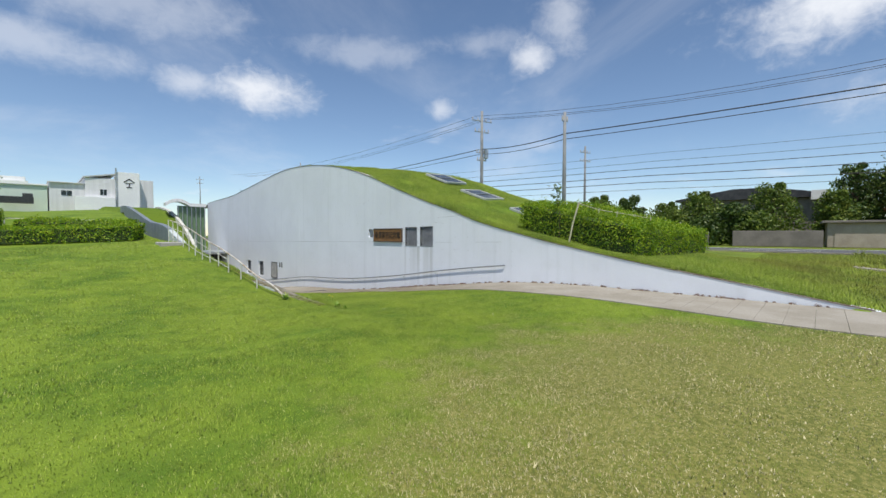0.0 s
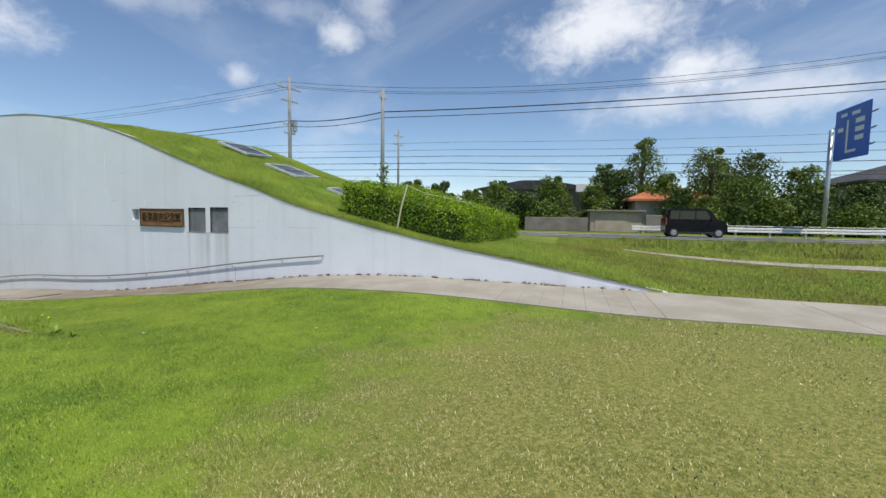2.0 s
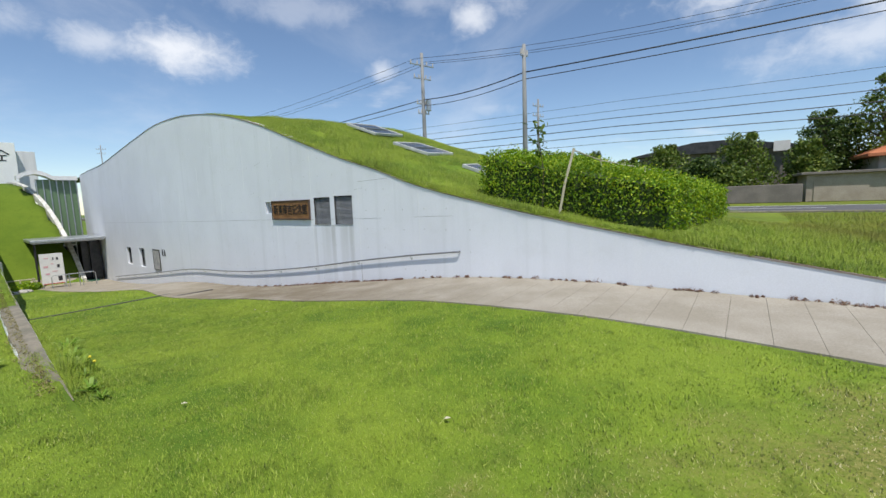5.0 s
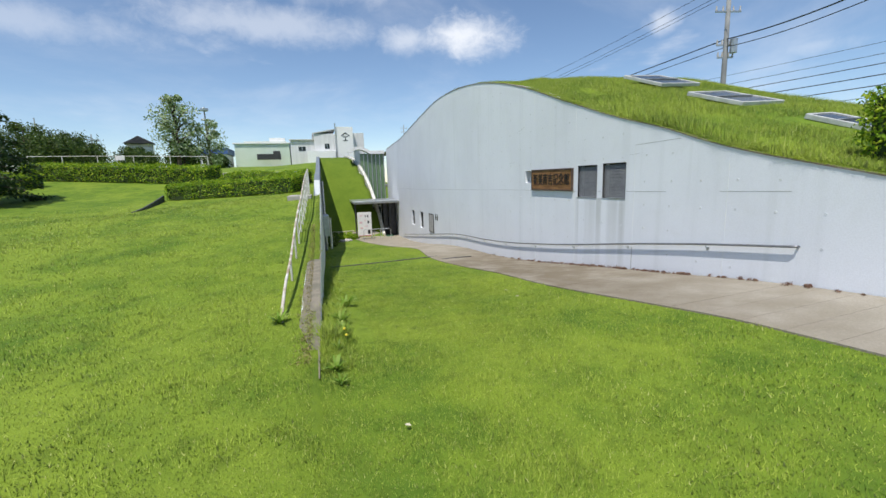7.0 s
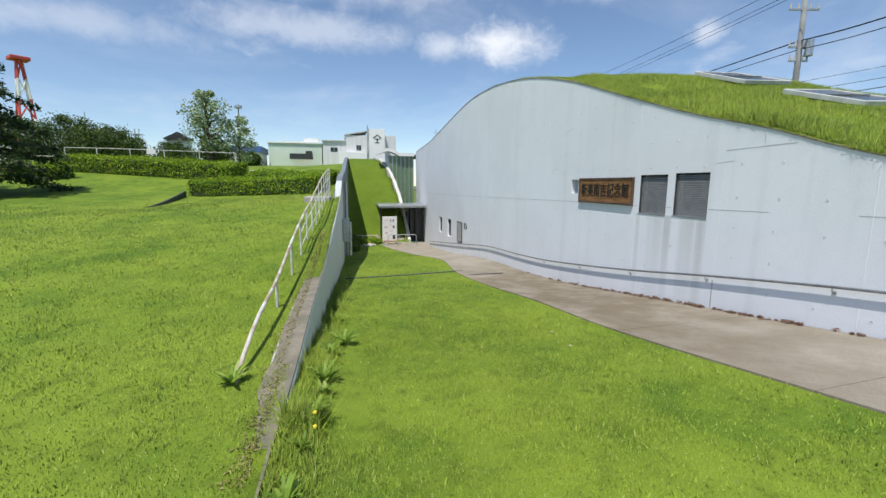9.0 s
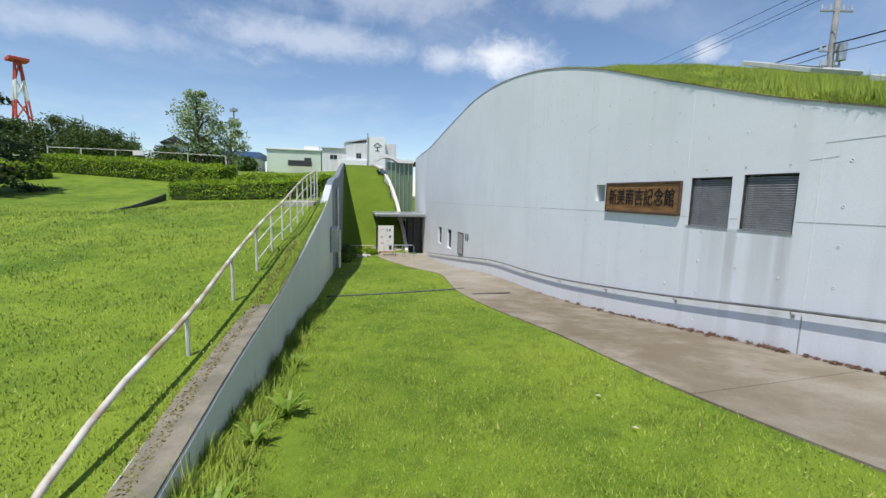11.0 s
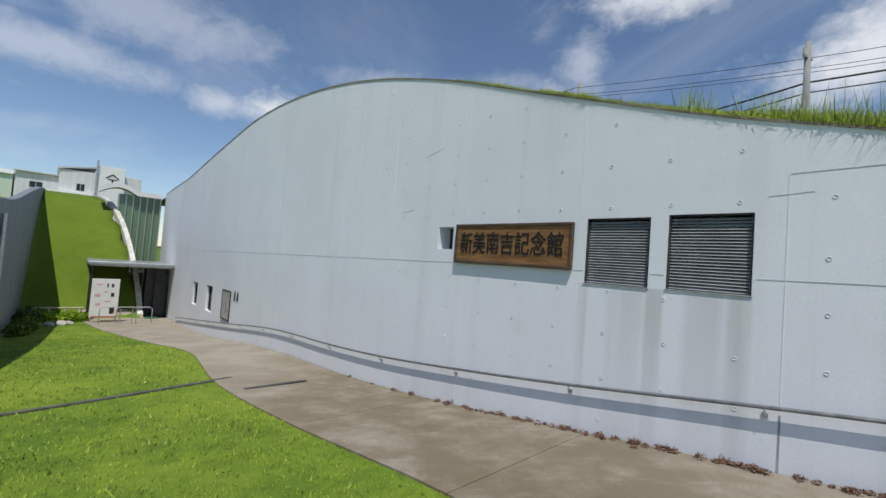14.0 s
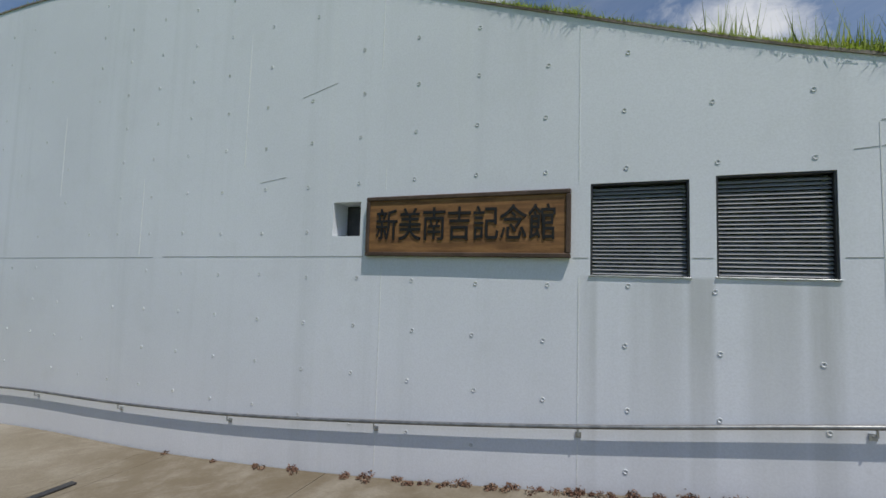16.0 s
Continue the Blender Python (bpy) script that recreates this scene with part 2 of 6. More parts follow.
def make_painted_concrete(name, tone, stain=0.5, vent_streaks=False):
    n = Nodes(name, 0.62, 0.0, 0.35)
    big = n.ramp(n.noise(0.45, 5, 0.5), 0.3, 0.7)
    c = n.mix(big, tone, tuple(v * 0.93 for v in tone))
    # rain streaks: noise drawn out downwards
    streak = n.ramp(n.noise(2.6, 6, 0.6, (1, 1, 0.045)), 0.5, 0.74)
    c = n.mix(n.math("MULTIPLY", streak, 0.32 * stain), c, (0.42, 0.45, 0.44))
    blot = n.ramp(n.noise(1.3, 8, 0.65, offset=(9, 0, 3)), 0.52, 0.72)
    c = n.mix(n.math("MULTIPLY", blot, 0.22 * stain), c, (0.52, 0.53, 0.50))
    pale = n.ramp(n.noise(3.2, 4, 0.5, (1, 1, 0.03), (2, 5, 0)), 0.62, 0.72)
    c = n.mix(n.math("MULTIPLY", pale, 0.30 * stain), c, (0.82, 0.84, 0.84))
    grain = n.noise(55.0, 4, 0.6)
    c = n.mix(n.ramp(grain, 0.3, 0.7, 0.15, 0.0), c, (0.4, 0.41, 0.42))
    pit = n.ramp(n.noise(14.0, 8, 0.75, offset=(5, 5, 5)), 0.62, 0.74)
    c = n.mix(n.math("MULTIPLY", pit, 0.18), c, (0.34, 0.35, 0.36))
    if vent_streaks:
        # dirty runs washed down below the two vents
        sep = n.tree.nodes.new("ShaderNodeSeparateXYZ")
        n.link(n.pos, sep.inputs[0])
        along = n.math("ADD", n.math("MULTIPLY", sep.outputs["X"], -0.76), n.math("MULTIPLY", sep.outputs["Y"], 0.65))
        fall = n.ramp(sep.outputs["Z"], -0.7, 1.2, 0.35, 1.0)
        below = n.ramp(sep.outputs["Z"], 1.2, 1.24, 1.0, 0.0)
        for mid, half, amount in VENT_RUNS:
            off = n.math("ABSOLUTE", n.math("SUBTRACT", along, mid))
            run = n.math("MULTIPLY", n.math("MULTIPLY", n.ramp(off, half * 0.55, half, 1.0, 0.0), n.math("MULTIPLY", fall, below)), n.ramp(n.noise(4.0, 5, 0.6, (1, 1, 0.06), (1, 3, 0)), 0.3, 0.65, 0.3, 1.0))
            c = n.mix(n.math("MULTIPLY", run, amount), c, (0.36, 0.37, 0.35))
    n.color(c)
    n.bump(n.math("ADD", n.math("MULTIPLY", grain, 0.3), n.noise(1.6, 3)), 0.14, 0.02)
    return n.mat


VENT_RUNS = [(11.72, 0.14, 0.55), (12.05, 0.25, 0.35), (12.55, 0.12, 0.5), (12.9, 0.3, 0.3), (13.45, 0.10, 0.35)]
WALL = make_painted_concrete("painted_concrete", (0.790, 0.815, 0.870), 0.5, True)
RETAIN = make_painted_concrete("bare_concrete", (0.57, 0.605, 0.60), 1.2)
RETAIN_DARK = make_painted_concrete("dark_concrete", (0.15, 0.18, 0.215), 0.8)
JOINT = surface("joint_shadow_gap", (0.33, 0.34, 0.34), (0.42, 0.43, 0.43), 5, 60, 0.8)
RIM = surface("rusted_flashing", (0.20, 0.15, 0.12), (0.30, 0.26, 0.23), 4, 50, 0.55)


def make_paving():
    """Worn concrete: pale where it is walked dry, brown and mossy towards the entrance."""
    n = Nodes("worn_concrete_paving", 0.85, 0.0, 0.3)
    c = n.mix(n.ramp(n.noise(0.8, 6, 0.6), 0.35, 0.65), (0.33, 0.298, 0.240), (0.42, 0.385, 0.325))
    sep = n.tree.nodes.new("ShaderNodeSeparateXYZ")
    n.link(n.pos, sep.inputs[0])
    dirt = n.math("MULTIPLY", n.ramp(sep.outputs["X"], -2.5, 4.5, 0.85, 0.08), n.ramp(n.noise(1.1, 8, 0.68, offset=(3, 9, 0)), 0.30, 0.62, 0.35, 1.0))
    dirt = n.math("MULTIPLY", dirt, n.ramp(sep.outputs["X"], -10.0, -5.0, 0.3, 1.0))
    c = n.mix(dirt, c, (0.142, 0.106, 0.060))
    drag = n.ramp(n.noise(5.0, 6, 0.65, (0.35, 1.2, 1)), 0.56, 0.72)
    c = n.mix(n.math("MULTIPLY", drag, 0.35), c, (0.40, 0.37, 0.31))
    grain = n.noise(38.0, 5, 0.7)
    c = n.mix(n.ramp(grain, 0.35, 0.7, 0.3, 0.0), c, (0.13, 0.11, 0.08))
    n.color(c)
    n.bump(grain, 0.4, 0.008)
    return n.mat


PAVING = make_paving()
KERB = surface("mossy_concrete", (0.245, 0.215, 0.165), (0.155, 0.145, 0.105), 4.5, 22, 0.9, bump=0.5, dist=0.01)
STEEL = surface("galvanised_steel", (0.42, 0.44, 0.46), (0.55, 0.57, 0.58), 9, 80, 0.38, 0.75)
WHITE_PAINT = surface("chipped_white_paint", (0.70, 0.70, 0.66), (0.50, 0.47, 0.40), 5, 60, 0.5)
RUSTY_PAINT = surface("rusted_white_paint", (0.68, 0.66, 0.60), (0.36, 0.26, 0.17), 3.5, 45, 0.6)
RAIL_STEEL = surface("weathered_rail_steel", (0.20, 0.205, 0.21), (0.32, 0.33, 0.335), 9, 80, 0.42, 0.6)
FRAME_GREY = surface("grey_frame_paint", (0.48, 0.49, 0.49), (0.60, 0.61, 0.60), 4, 50, 0.5)
DARK_METAL = surface("dark_bronze_metal", (0.045, 0.045, 0.05), (0.075, 0.073, 0.072), 5, 60, 0.45, 0.4)
LOUVRE = surface("grey_louvre_paint", (0.29, 0.295, 0.305), (0.37, 0.375, 0.385), 6, 70, 0.5, 0.1)
WOOD = surface("weathered_board", (0.17, 0.078, 0.026), (0.31, 0.155, 0.055), 2.6, 30, 0.7, bump=0.4, stretch=(1, 1, 7))
WOOD_DARK = surface("dark_frame_wood", (0.060, 0.036, 0.024), (0.105, 0.066, 0.045), 3, 40, 0.65, bump=0.3)
INK = surface("carved_letter_paint", (0.005, 0.004, 0.004), (0.010, 0.008, 0.007), 6, 60, 0.6)
WHITE = surface("white_board", (0.78, 0.77, 0.75), (0.72, 0.71, 0.69), 3, 40, 0.5)
RED = surface("red_print", (0.50, 0.05, 0.05), (0.42, 0.06, 0.05), 3, 40, 0.5)
PINK = surface("pink_print", (0.72, 0.42, 0.44), (0.66, 0.36, 0.40), 3, 40, 0.5)
BLACK = surface("black_print", (0.02, 0.02, 0.022), (0.035, 0.035, 0.04), 3, 40, 0.5)
ASPHALT = surface("asphalt", (0.085, 0.085, 0.088), (0.12, 0.12, 0.12), 0.7, 40, 0.9, bump=0.4)
LINE = surface("road_line_paint", (0.62, 0.62, 0.60), (0.5, 0.5, 0.48), 2, 30, 0.8)
BRICKY = surface("red_roof_tile", (0.42, 0.13, 0.05), (0.50, 0.18, 0.075), 2, 25, 0.7)
SLATE = surface("dark_roof_tile", (0.045, 0.047, 0.052), (0.075, 0.076, 0.08), 2, 25, 0.85, spec=0.2)
STUCCO = surface("grey_stucco", (0.36, 0.34, 0.31), (0.46, 0.44, 0.40), 1, 20, 0.9)
STUCCO_DARK = surface("brown_stucco", (0.17, 0.15, 0.135), (0.24, 0.21, 0.19), 1, 20, 0.9)
MINT = surface("pale_green_cladding", (0.60, 0.70, 0.58), (0.66, 0.74, 0.63), 0.4, 10, 0.6)
CLAD = surface("pale_grey_cladding", (0.66, 0.66, 0.67), (0.74, 0.74, 0.75), 0.4, 10, 0.6, stretch=(6, 6, 0.3))
WHITE_CLAD = surface("white_cladding", (0.86, 0.86, 0.86), (0.81, 0.81, 0.82), 0.4, 10, 0.6)
BLUE_ROOF = surface("blue_sheet_roof", (0.06, 0.12, 0.30), (0.08, 0.15, 0.35), 0.6, 10, 0.5)
BLUE_SIGN = surface("blue_sign_face", (0.010, 0.085, 0.46), (0.015, 0.10, 0.50), 1, 30, 0.4)
CAR_PAINT = surface("black_car_paint", (0.008, 0.009, 0.014), (0.012, 0.013, 0.02), 1, 50, 0.12, 0.0, bump=0.0, spec=0.12)
RUBBER = surface("tyre_rubber", (0.02, 0.02, 0.02), (0.03, 0.03, 0.03), 8, 60, 0.85)
ALLOY = surface("alloy_rim", (0.5, 0.5, 0.52), (0.42, 0.42, 0.44), 8, 60, 0.3, 0.9)
LAMP_GLASS = surface("headlight_lens", (0.6, 0.6, 0.58), (0.5, 0.5, 0.5), 8, 60, 0.15)
POLE = surface("pole_concrete", (0.20, 0.207, 0.212), (0.27, 0.277, 0.280), 1.2, 30, 0.85)
CABLE = surface("cable_sheath", (0.010, 0.011, 0.014), (0.016, 0.017, 0.02), 3, 30, 0.6)
CERAMIC = surface("insulator_ceramic", (0.45, 0.42, 0.38), (0.55, 0.52, 0.5), 8, 50, 0.3)
BARK = surface("bark", (0.085, 0.062, 0.042), (0.13, 0.10, 0.07), 5, 30, 0.95, bump=0.8, dist=0.03)
BAMBOO = surface("bamboo_stake", (0.46, 0.42, 0.30), (0.55, 0.50, 0.36), 8, 50, 0.6)
SEDUM = surface("dry_moss_and_leaf_litter", (0.17, 0.085, 0.06), (0.26, 0.17, 0.11), 9, 40, 0.95, bump=0.8, dist=0.02)
TOWER_RED = surface("tower_red", (0.55, 0.07, 0.05), (0.48, 0.08, 0.06), 1, 20, 0.6)


def make_leaf(name, a, b, c, thin=0.15):
    n = Nodes(name, 0.5, 0.0, 0.35)
    t = n.island()
    col = n.mix(n.ramp(t, 0.0, 0.6), a, b)
    col = n.mix(n.ramp(t, 0.6, 1.0), col, c)
    col = n.mix(n.ramp(n.noise(0.9, 4), 0.4, 0.7, 0.0, 0.45), col, tuple(v * 0.55 for v in a))
    n.color(col)
    let_light_through(n, col, thin)
    return n.mat


HEDGE_LEAF = make_leaf("hedge_leaves", (0.10, 0.22, 0.012), (0.25, 0.40, 0.016), (0.50, 0.58, 0.03), 0.36)
TREE_LEAF = make_leaf("broadleaf", (0.026, 0.058, 0.010), (0.062, 0.112, 0.016), (0.145, 0.200, 0.032), 0.22)
LIGHT_LEAF = make_leaf("light_broadleaf", (0.055, 0.100, 0.014), (0.120, 0.185, 0.022), (0.24, 0.29, 0.045), 0.25)
PINE_LEAF = make_leaf("conifer_needles", (0.024, 0.052, 0.016), (0.042, 0.082, 0.024), (0.085, 0.130, 0.036), 0.25)
PALE_LEAF = make_leaf("pale_leaves", (0.16, 0.25, 0.08), (0.30, 0.40, 0.17), (0.55, 0.60, 0.42), 0.2)
WEED_LEAF = make_leaf("weed_leaves", (0.16, 0.29, 0.03), (0.26, 0.40, 0.05), (0.40, 0.50, 0.11), 0.4)


def make_glass(name, tint, rough=0.03):
    n = Nodes(name, rough, 0.0, 0.5)
    n.color(tint)
    n.bump(n.noise(0.6, 2), 0.04, 0.02)
    return n.mat


DARK_GLASS = make_glass("dark_window_glass", (0.012, 0.018, 0.017))
GREEN_GLASS = make_glass("green_curtain_glass", (0.13, 0.21, 0.11), 0.08)

# ---- building helpers ----
def obj_from(name, verts, faces, material, parent=None, label="", smooth=False):
    me = bpy.data.meshes.new(name)
    me.from_pydata([tuple(v) for v in verts], [], faces)
    me.materials.append(material)
    if smooth:
        me.polygons.foreach_set("use_smooth", [True] * len(me.polygons))
    me.update()
    ob = new(name, me)
    if parent is not None:
        ob.parent = parent
    if label:
        ob["label"] = label
    return ob


def part(name, bm, material, parent=None, label="", smooth=False):
    """Links a bmesh as one mesh object under a thing or a part."""
    me = bpy.data.meshes.new(name)
    bmesh.ops.recalc_face_normals(bm, faces=bm.faces[:])
    bm.to_mesh(me)
    bm.free()
    me.materials.append(material)
    if smooth:
        me.polygons.foreach_set("use_smooth", [True] * len(me.polygons))
    ob = new(name, me)
    if parent is not None:
        ob.parent = parent
    if label:
        ob["label"] = label
    return ob


def thing(name, label, category, group="", at=None):
    ob = tagged(new(name), label, category, group)
    if at is not None:
        ob.matrix_world = at
    return ob


def box(size, at=(0, 0, 0), turn=None, bevel=0.0, bm=None):
    """A bevelled box of the given size, its centre at that place."""
    bm = bm or bmesh.new()
    m = Matrix.Translation(at) @ (turn or Matrix.Identity(4)) @ Matrix.Diagonal((*size, 1))
    r = bmesh.ops.create_cube(bm, size=1.0, matrix=m)
    if bevel:
        edges = list({e for v in r["verts"] for e in v.link_edges})
        bmesh.ops.bevel(bm, geom=edges, offset=bevel, segments=1, affect="EDGES")
    return bm


def pipe(points, radius, sides=8, bm=None, taper=1.0, caps=True):
    """A tube along points, its radius shrinking to taper at the far end."""
    bm = bm or bmesh.new()
    pts = [Vector(p) for p in points]
    rings = []
    for i, p in enumerate(pts):
        a, b = pts[max(i - 1, 0)], pts[min(i + 1, len(pts) - 1)]
        way = (b - a).normalized()
        side = way.cross(Vector((0, 0, 1)) if abs(way.z) < 0.95 else Vector((1, 0, 0))).normalized()
        up = side.cross(way)
        r = radius * (1 + (taper - 1) * i / max(1, len(pts) - 1))
        rings.append([bm.verts.new(p + r * (math.cos(k) * side + math.sin(k) * up)) for k in (2 * math.pi * j / sides for j in range(sides))])
    for a, b in zip(rings, rings[1:]):
        for j in range(sides):
            bm.faces.new((a[j], a[(j + 1) % sides], b[(j + 1) % sides], b[j]))
    if caps:
        bm.faces.new(rings[0][::-1])
        bm.faces.new(rings[-1])
    return bm


def prism(outline, depth, bm=None):
    """An outline in x and z, drawn out along y from 0 to depth."""
    bm = bm or bmesh.new()
    a = [bm.verts.new((x, 0, z)) for x, z in outline]
    b = [bm.verts.new((x, depth, z)) for x, z in outline]
    bm.faces.new(a)
    bm.faces.new(b[::-1])
    for i in range(len(a)):
        j = (i + 1) % len(a)
        bm.faces.new((a[i], b[i], b[j], a[j]))
    return bm


def smooth01(x, lo, hi):
    k = np.clip((np.asarray(x, float) - lo) / (hi - lo), 0, 1)
    return k * k * (3 - 2 * k)


# ---- the plan ----
# s runs along the museum's front wall from its low end, d away behind it; u and v run along and across the sunken lawn
TOP_S = [-30, 0, 2.7, 5.5, 8.9, 11.4, 12.4, 13.6, 15.9, 18.2, 20.5, 22.9, 25, 27.7, 31, 35.3, 38.5, 43, 48, 70]
TOP_Z = [0.1, 0.1, 0.55, 1.03, 1.73, 2.38, 2.74, 3.09, 3.88, 4.7, 5.32, 5.73, 5.91, 5.94, 5.66, 5.25, 4.98, 4.87, 4.78, 4.8]
BASE_S = [-30, 0, 4, 6.8, 8.9, 10.4, 12.3, 14, 16, 18, 20.7, 23.5, 26.7, 30, 35, 41, 70]
BASE_Z = [0.12, 0.08, 0.1, 0.11, 0.03, -0.1, -0.34, -0.54, -0.81, -1.05, -1.29, -1.43, -1.71, -2.12, -2.6, -2.95, -2.95]
LAWN_U = [-300, 5, 8, 9.5, 10.5, 12, 14.5, 16, 18, 20, 23, 26, 30, 35, 40, 300]
LAWN_Z = [0.02, 0.03, -0.03, -0.18, -0.29, -0.45, -0.62, -0.8, -1.02, -1.24, -1.52, -1.85, -2.2, -2.6, -2.9, -2.95]
BANK_U = [-300, 6, 9.6, 12.1, 13.3, 14.9, 16.2, 18.4, 23, 30, 36, 44, 50, 60, 80, 120, 300]
BANK_Z = [0.02, 0.02, 0.05, 0.14, 0.26, 0.42, 0.57, 0.7, 1.25, 1.4, 1.75, 2.9, 3.6, 4.2, 5.2, 6.8, 7.5]
CREST_U = [7.4, 8.6, 9.6, 11.4, 13.6, 17, 20, 24, 28, 34, 41, 48, 56]
CREST_Z = [-0.05, 0.02, 0.045, 0.17, 0.26, 0.56, 0.85, 1.35, 2.15, 2.6, 3.5, 4.3, 4.5]
RET_V = 4.886


def smooth_interp(x, xs, ys):
    """Piecewise cubic through the points, with the slopes of their neighbours."""
    x, xs, ys = np.asarray(x, float), np.asarray(xs, float), np.asarray(ys, float)
    cut = np.diff(ys) / np.diff(xs)
    w = np.diff(xs)
    m = np.r_[cut[0], (cut[:-1] * w[1:] + cut[1:] * w[:-1]) / (w[1:] + w[:-1]), cut[-1]]
    i = np.clip(np.searchsorted(xs, x) - 1, 0, len(xs) - 2)
    h = w[i]
    t = np.clip((x - xs[i]) / h, 0, 1)
    return (2 * t**3 - 3 * t**2 + 1) * ys[i] + (t**3 - 2 * t**2 + t) * h * m[i] + (3 * t**2 - 2 * t**3) * ys[i + 1] + (t**3 - t**2) * h * m[i + 1]


def top_z(s):
    return smooth_interp(s, TOP_S, TOP_Z)


def base_z(s):
    return smooth_interp(s, BASE_S, BASE_Z)


def front_xy(s, d=0.0):
    """The place s along the front wall and d behind its face."""
    s = np.asarray(s, float)
    k = np.clip(s, -30, 70)
    x, y = 9.875 - 0.78273 * k + 0.001005 * k * k, 8.745 + 0.62271 * k + 0.001149 * k * k
    tx, ty = -0.78273 + 0.00201 * k, 0.62271 + 0.002298 * k
    n = np.hypot(tx, ty)
    tx, ty = tx / n, ty / n
    return x + tx * (s - k) + ty * d, y + ty * (s - k) - tx * d


def front_sd(x, y):
    """s and d of a place."""
    x, y = np.asarray(x, float), np.asarray(y, float)
    s = -0.76 * (x - 9.875) + 0.65 * (y - 8.745)
    for _ in range(6):
        px, py = front_xy(s)
        k = np.clip(s, -30, 70)
        tx, ty = -0.78273 + 0.00201 * k, 0.62271 + 0.002298 * k
        n = np.hypot(tx, ty)
        s = s + ((x - px) * tx + (y - py) * ty) / n
    px, py = front_xy(s)
    return s, ((x - px) * ty - (y - py) * tx) / n


def on_wall(s, d=0.0, z=0.0):
    """A frame at the wall: x to the viewer's right, y into the wall, z up."""
    x, y = (float(v) for v in front_xy(s, d))
    a, b = front_xy(s + 0.05), front_xy(s - 0.05)
    right = Vector((float(b[0] - a[0]), float(b[1] - a[1]), 0)).normalized()
    deep = Vector((0, 0, 1)).cross(right)
    m = Matrix((right, deep, Vector((0, 0, 1)))).transposed().to_4x4()
    m.translation = (x, y, z)
    return m


def roof_z(s, d):
    """The turfed roof and, past the wall's low end, the bank up to the road."""
    s, d = np.asarray(s, float), np.asarray(d, float)
    swell = 0.50 * (1 - smooth01(s, 17, 25)) * smooth01(s, 5, 12) + 0.3 * smooth01(s, 40, 50)
    up = swell * (1 - ((np.clip(d, 0, 7) - 7) / 7) ** 2)
    k = smooth01(d, 6 + 2.5 * smooth01(s, 2, 10), 13.0)
    bank = 0.1 + 0.45 * smooth01(d, 0.2, 11)
    rise = np.where(s < 6, bank - 0.1, 0) * (1 - smooth01(s, 0, 6))
    return (top_z(s) + up + rise) * (1 - k) + ROAD_Z * k


ROAD_Z = 0.84


def hill_z(u):
    """The steep turfed slope behind the entrance."""
    return -2.85 + 7.15 * np.sin(np.clip((u - 40.2) / 10.0, 0, 1) * math.pi / 2) ** 1.1 + 1.3 * smooth01(u, 51, 80)


def hill_edge(u):
    return 9.75 - 2.3 * np.clip((u - 40.2) / 10.0, 0, 1) ** 1.6


def ground_z(x, y):
    x, y = np.asarray(x, float), np.asarray(y, float)
    u, v = (y - x) / ROOT2, (x + y) / ROOT2
    s, d = front_sd(x, y)
    k = np.clip(-d / 6.4, 0, 1)
    low = base_z(s) * (1 - k) + np.interp(u, LAWN_U, LAWN_Z) * k
    high = smooth_interp(u, BANK_U, BANK_Z) - 0.075 * np.clip(RET_V - v, 0, 9) * smooth01(u, 14, 26)
    low = low + 0.14 * np.exp(-(((v - RET_V) / 0.38) ** 2)) * smooth01(u, 8, 9) * (1 - smooth01(u, 10.8, 13))
    hill = hill_z(u)
    inner = np.where((u > 40.2) & (v < hill_edge(u)), hill, low)
    z = np.where((v < RET_V) & (u > 6), high, inner)
    behind = roof_z(np.minimum(s, 60), np.maximum(d, 0))
    inside = smooth01(s, 0.3, 1.2) * (1 - smooth01(d, 12.2, 13.2))
    under = behind * (1 - inside) + (base_z(s) - 0.25) * inside
    return np.where((d > 0) & (s < 52), under - 0.012, z)


def at_ground(x, y):
    return float(ground_z(x, y))


# ---- ground: one sheet out to the horizon ----
def lines(spans):
    out = []
    for a, b, step in spans:
        out += list(np.arange(a, b - 1e-6, step))
    return np.array(out + [spans[-1][1]])


gu = lines([(-900, -100, 160), (-100, -30, 10), (-30, -6, 1.5), (-6, 30, 0.4), (30, 60, 0.5), (60, 120, 5), (120, 900, 130)])
gv = np.unique(np.r_[lines([(-900, -100, 160), (-100, -30, 10), (-30, -8, 1.5), (-8, 4.4, 0.4)]), 4.62, 4.87, 4.90, lines([(5.2, 9.6, 0.4)]), 9.69, 9.71,
                     lines([(10, 28, 0.4), (28, 60, 4), (60, 120, 12), (120, 900, 130)])])
UU, VV = np.meshgrid(gu, gv, indexing="ij")
GX, GY = (VV - UU) / ROOT2, (UU + VV) / ROOT2
GZ = ground_z(GX, GY)
nv = len(gv)
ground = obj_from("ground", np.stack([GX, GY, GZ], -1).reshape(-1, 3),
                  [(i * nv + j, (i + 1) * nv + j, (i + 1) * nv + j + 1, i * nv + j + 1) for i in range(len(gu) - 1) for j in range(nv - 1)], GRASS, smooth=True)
tagged(ground, "sloping mown lawn with a sun-dried worn patch", "lawn", kind="structure")

# ---- concrete path along the wall ----
PATH_S = [-40, -8, -2.5, -0.9, 0.6, 2, 3.4, 5, 6.8, 8.9, 10.4, 12, 13.8, 15.4, 18.2, 21.5, 26, 31, 36, 43]
PATH_W = [3.0, 3.0, 3.0, 2.92, 2.98, 2.85, 2.6, 2.38, 2.35, 2.45, 2.6, 2.65, 2.6, 2.5, 2.5, 2.43, 1.9, 2.4, 3.2, 4.2]


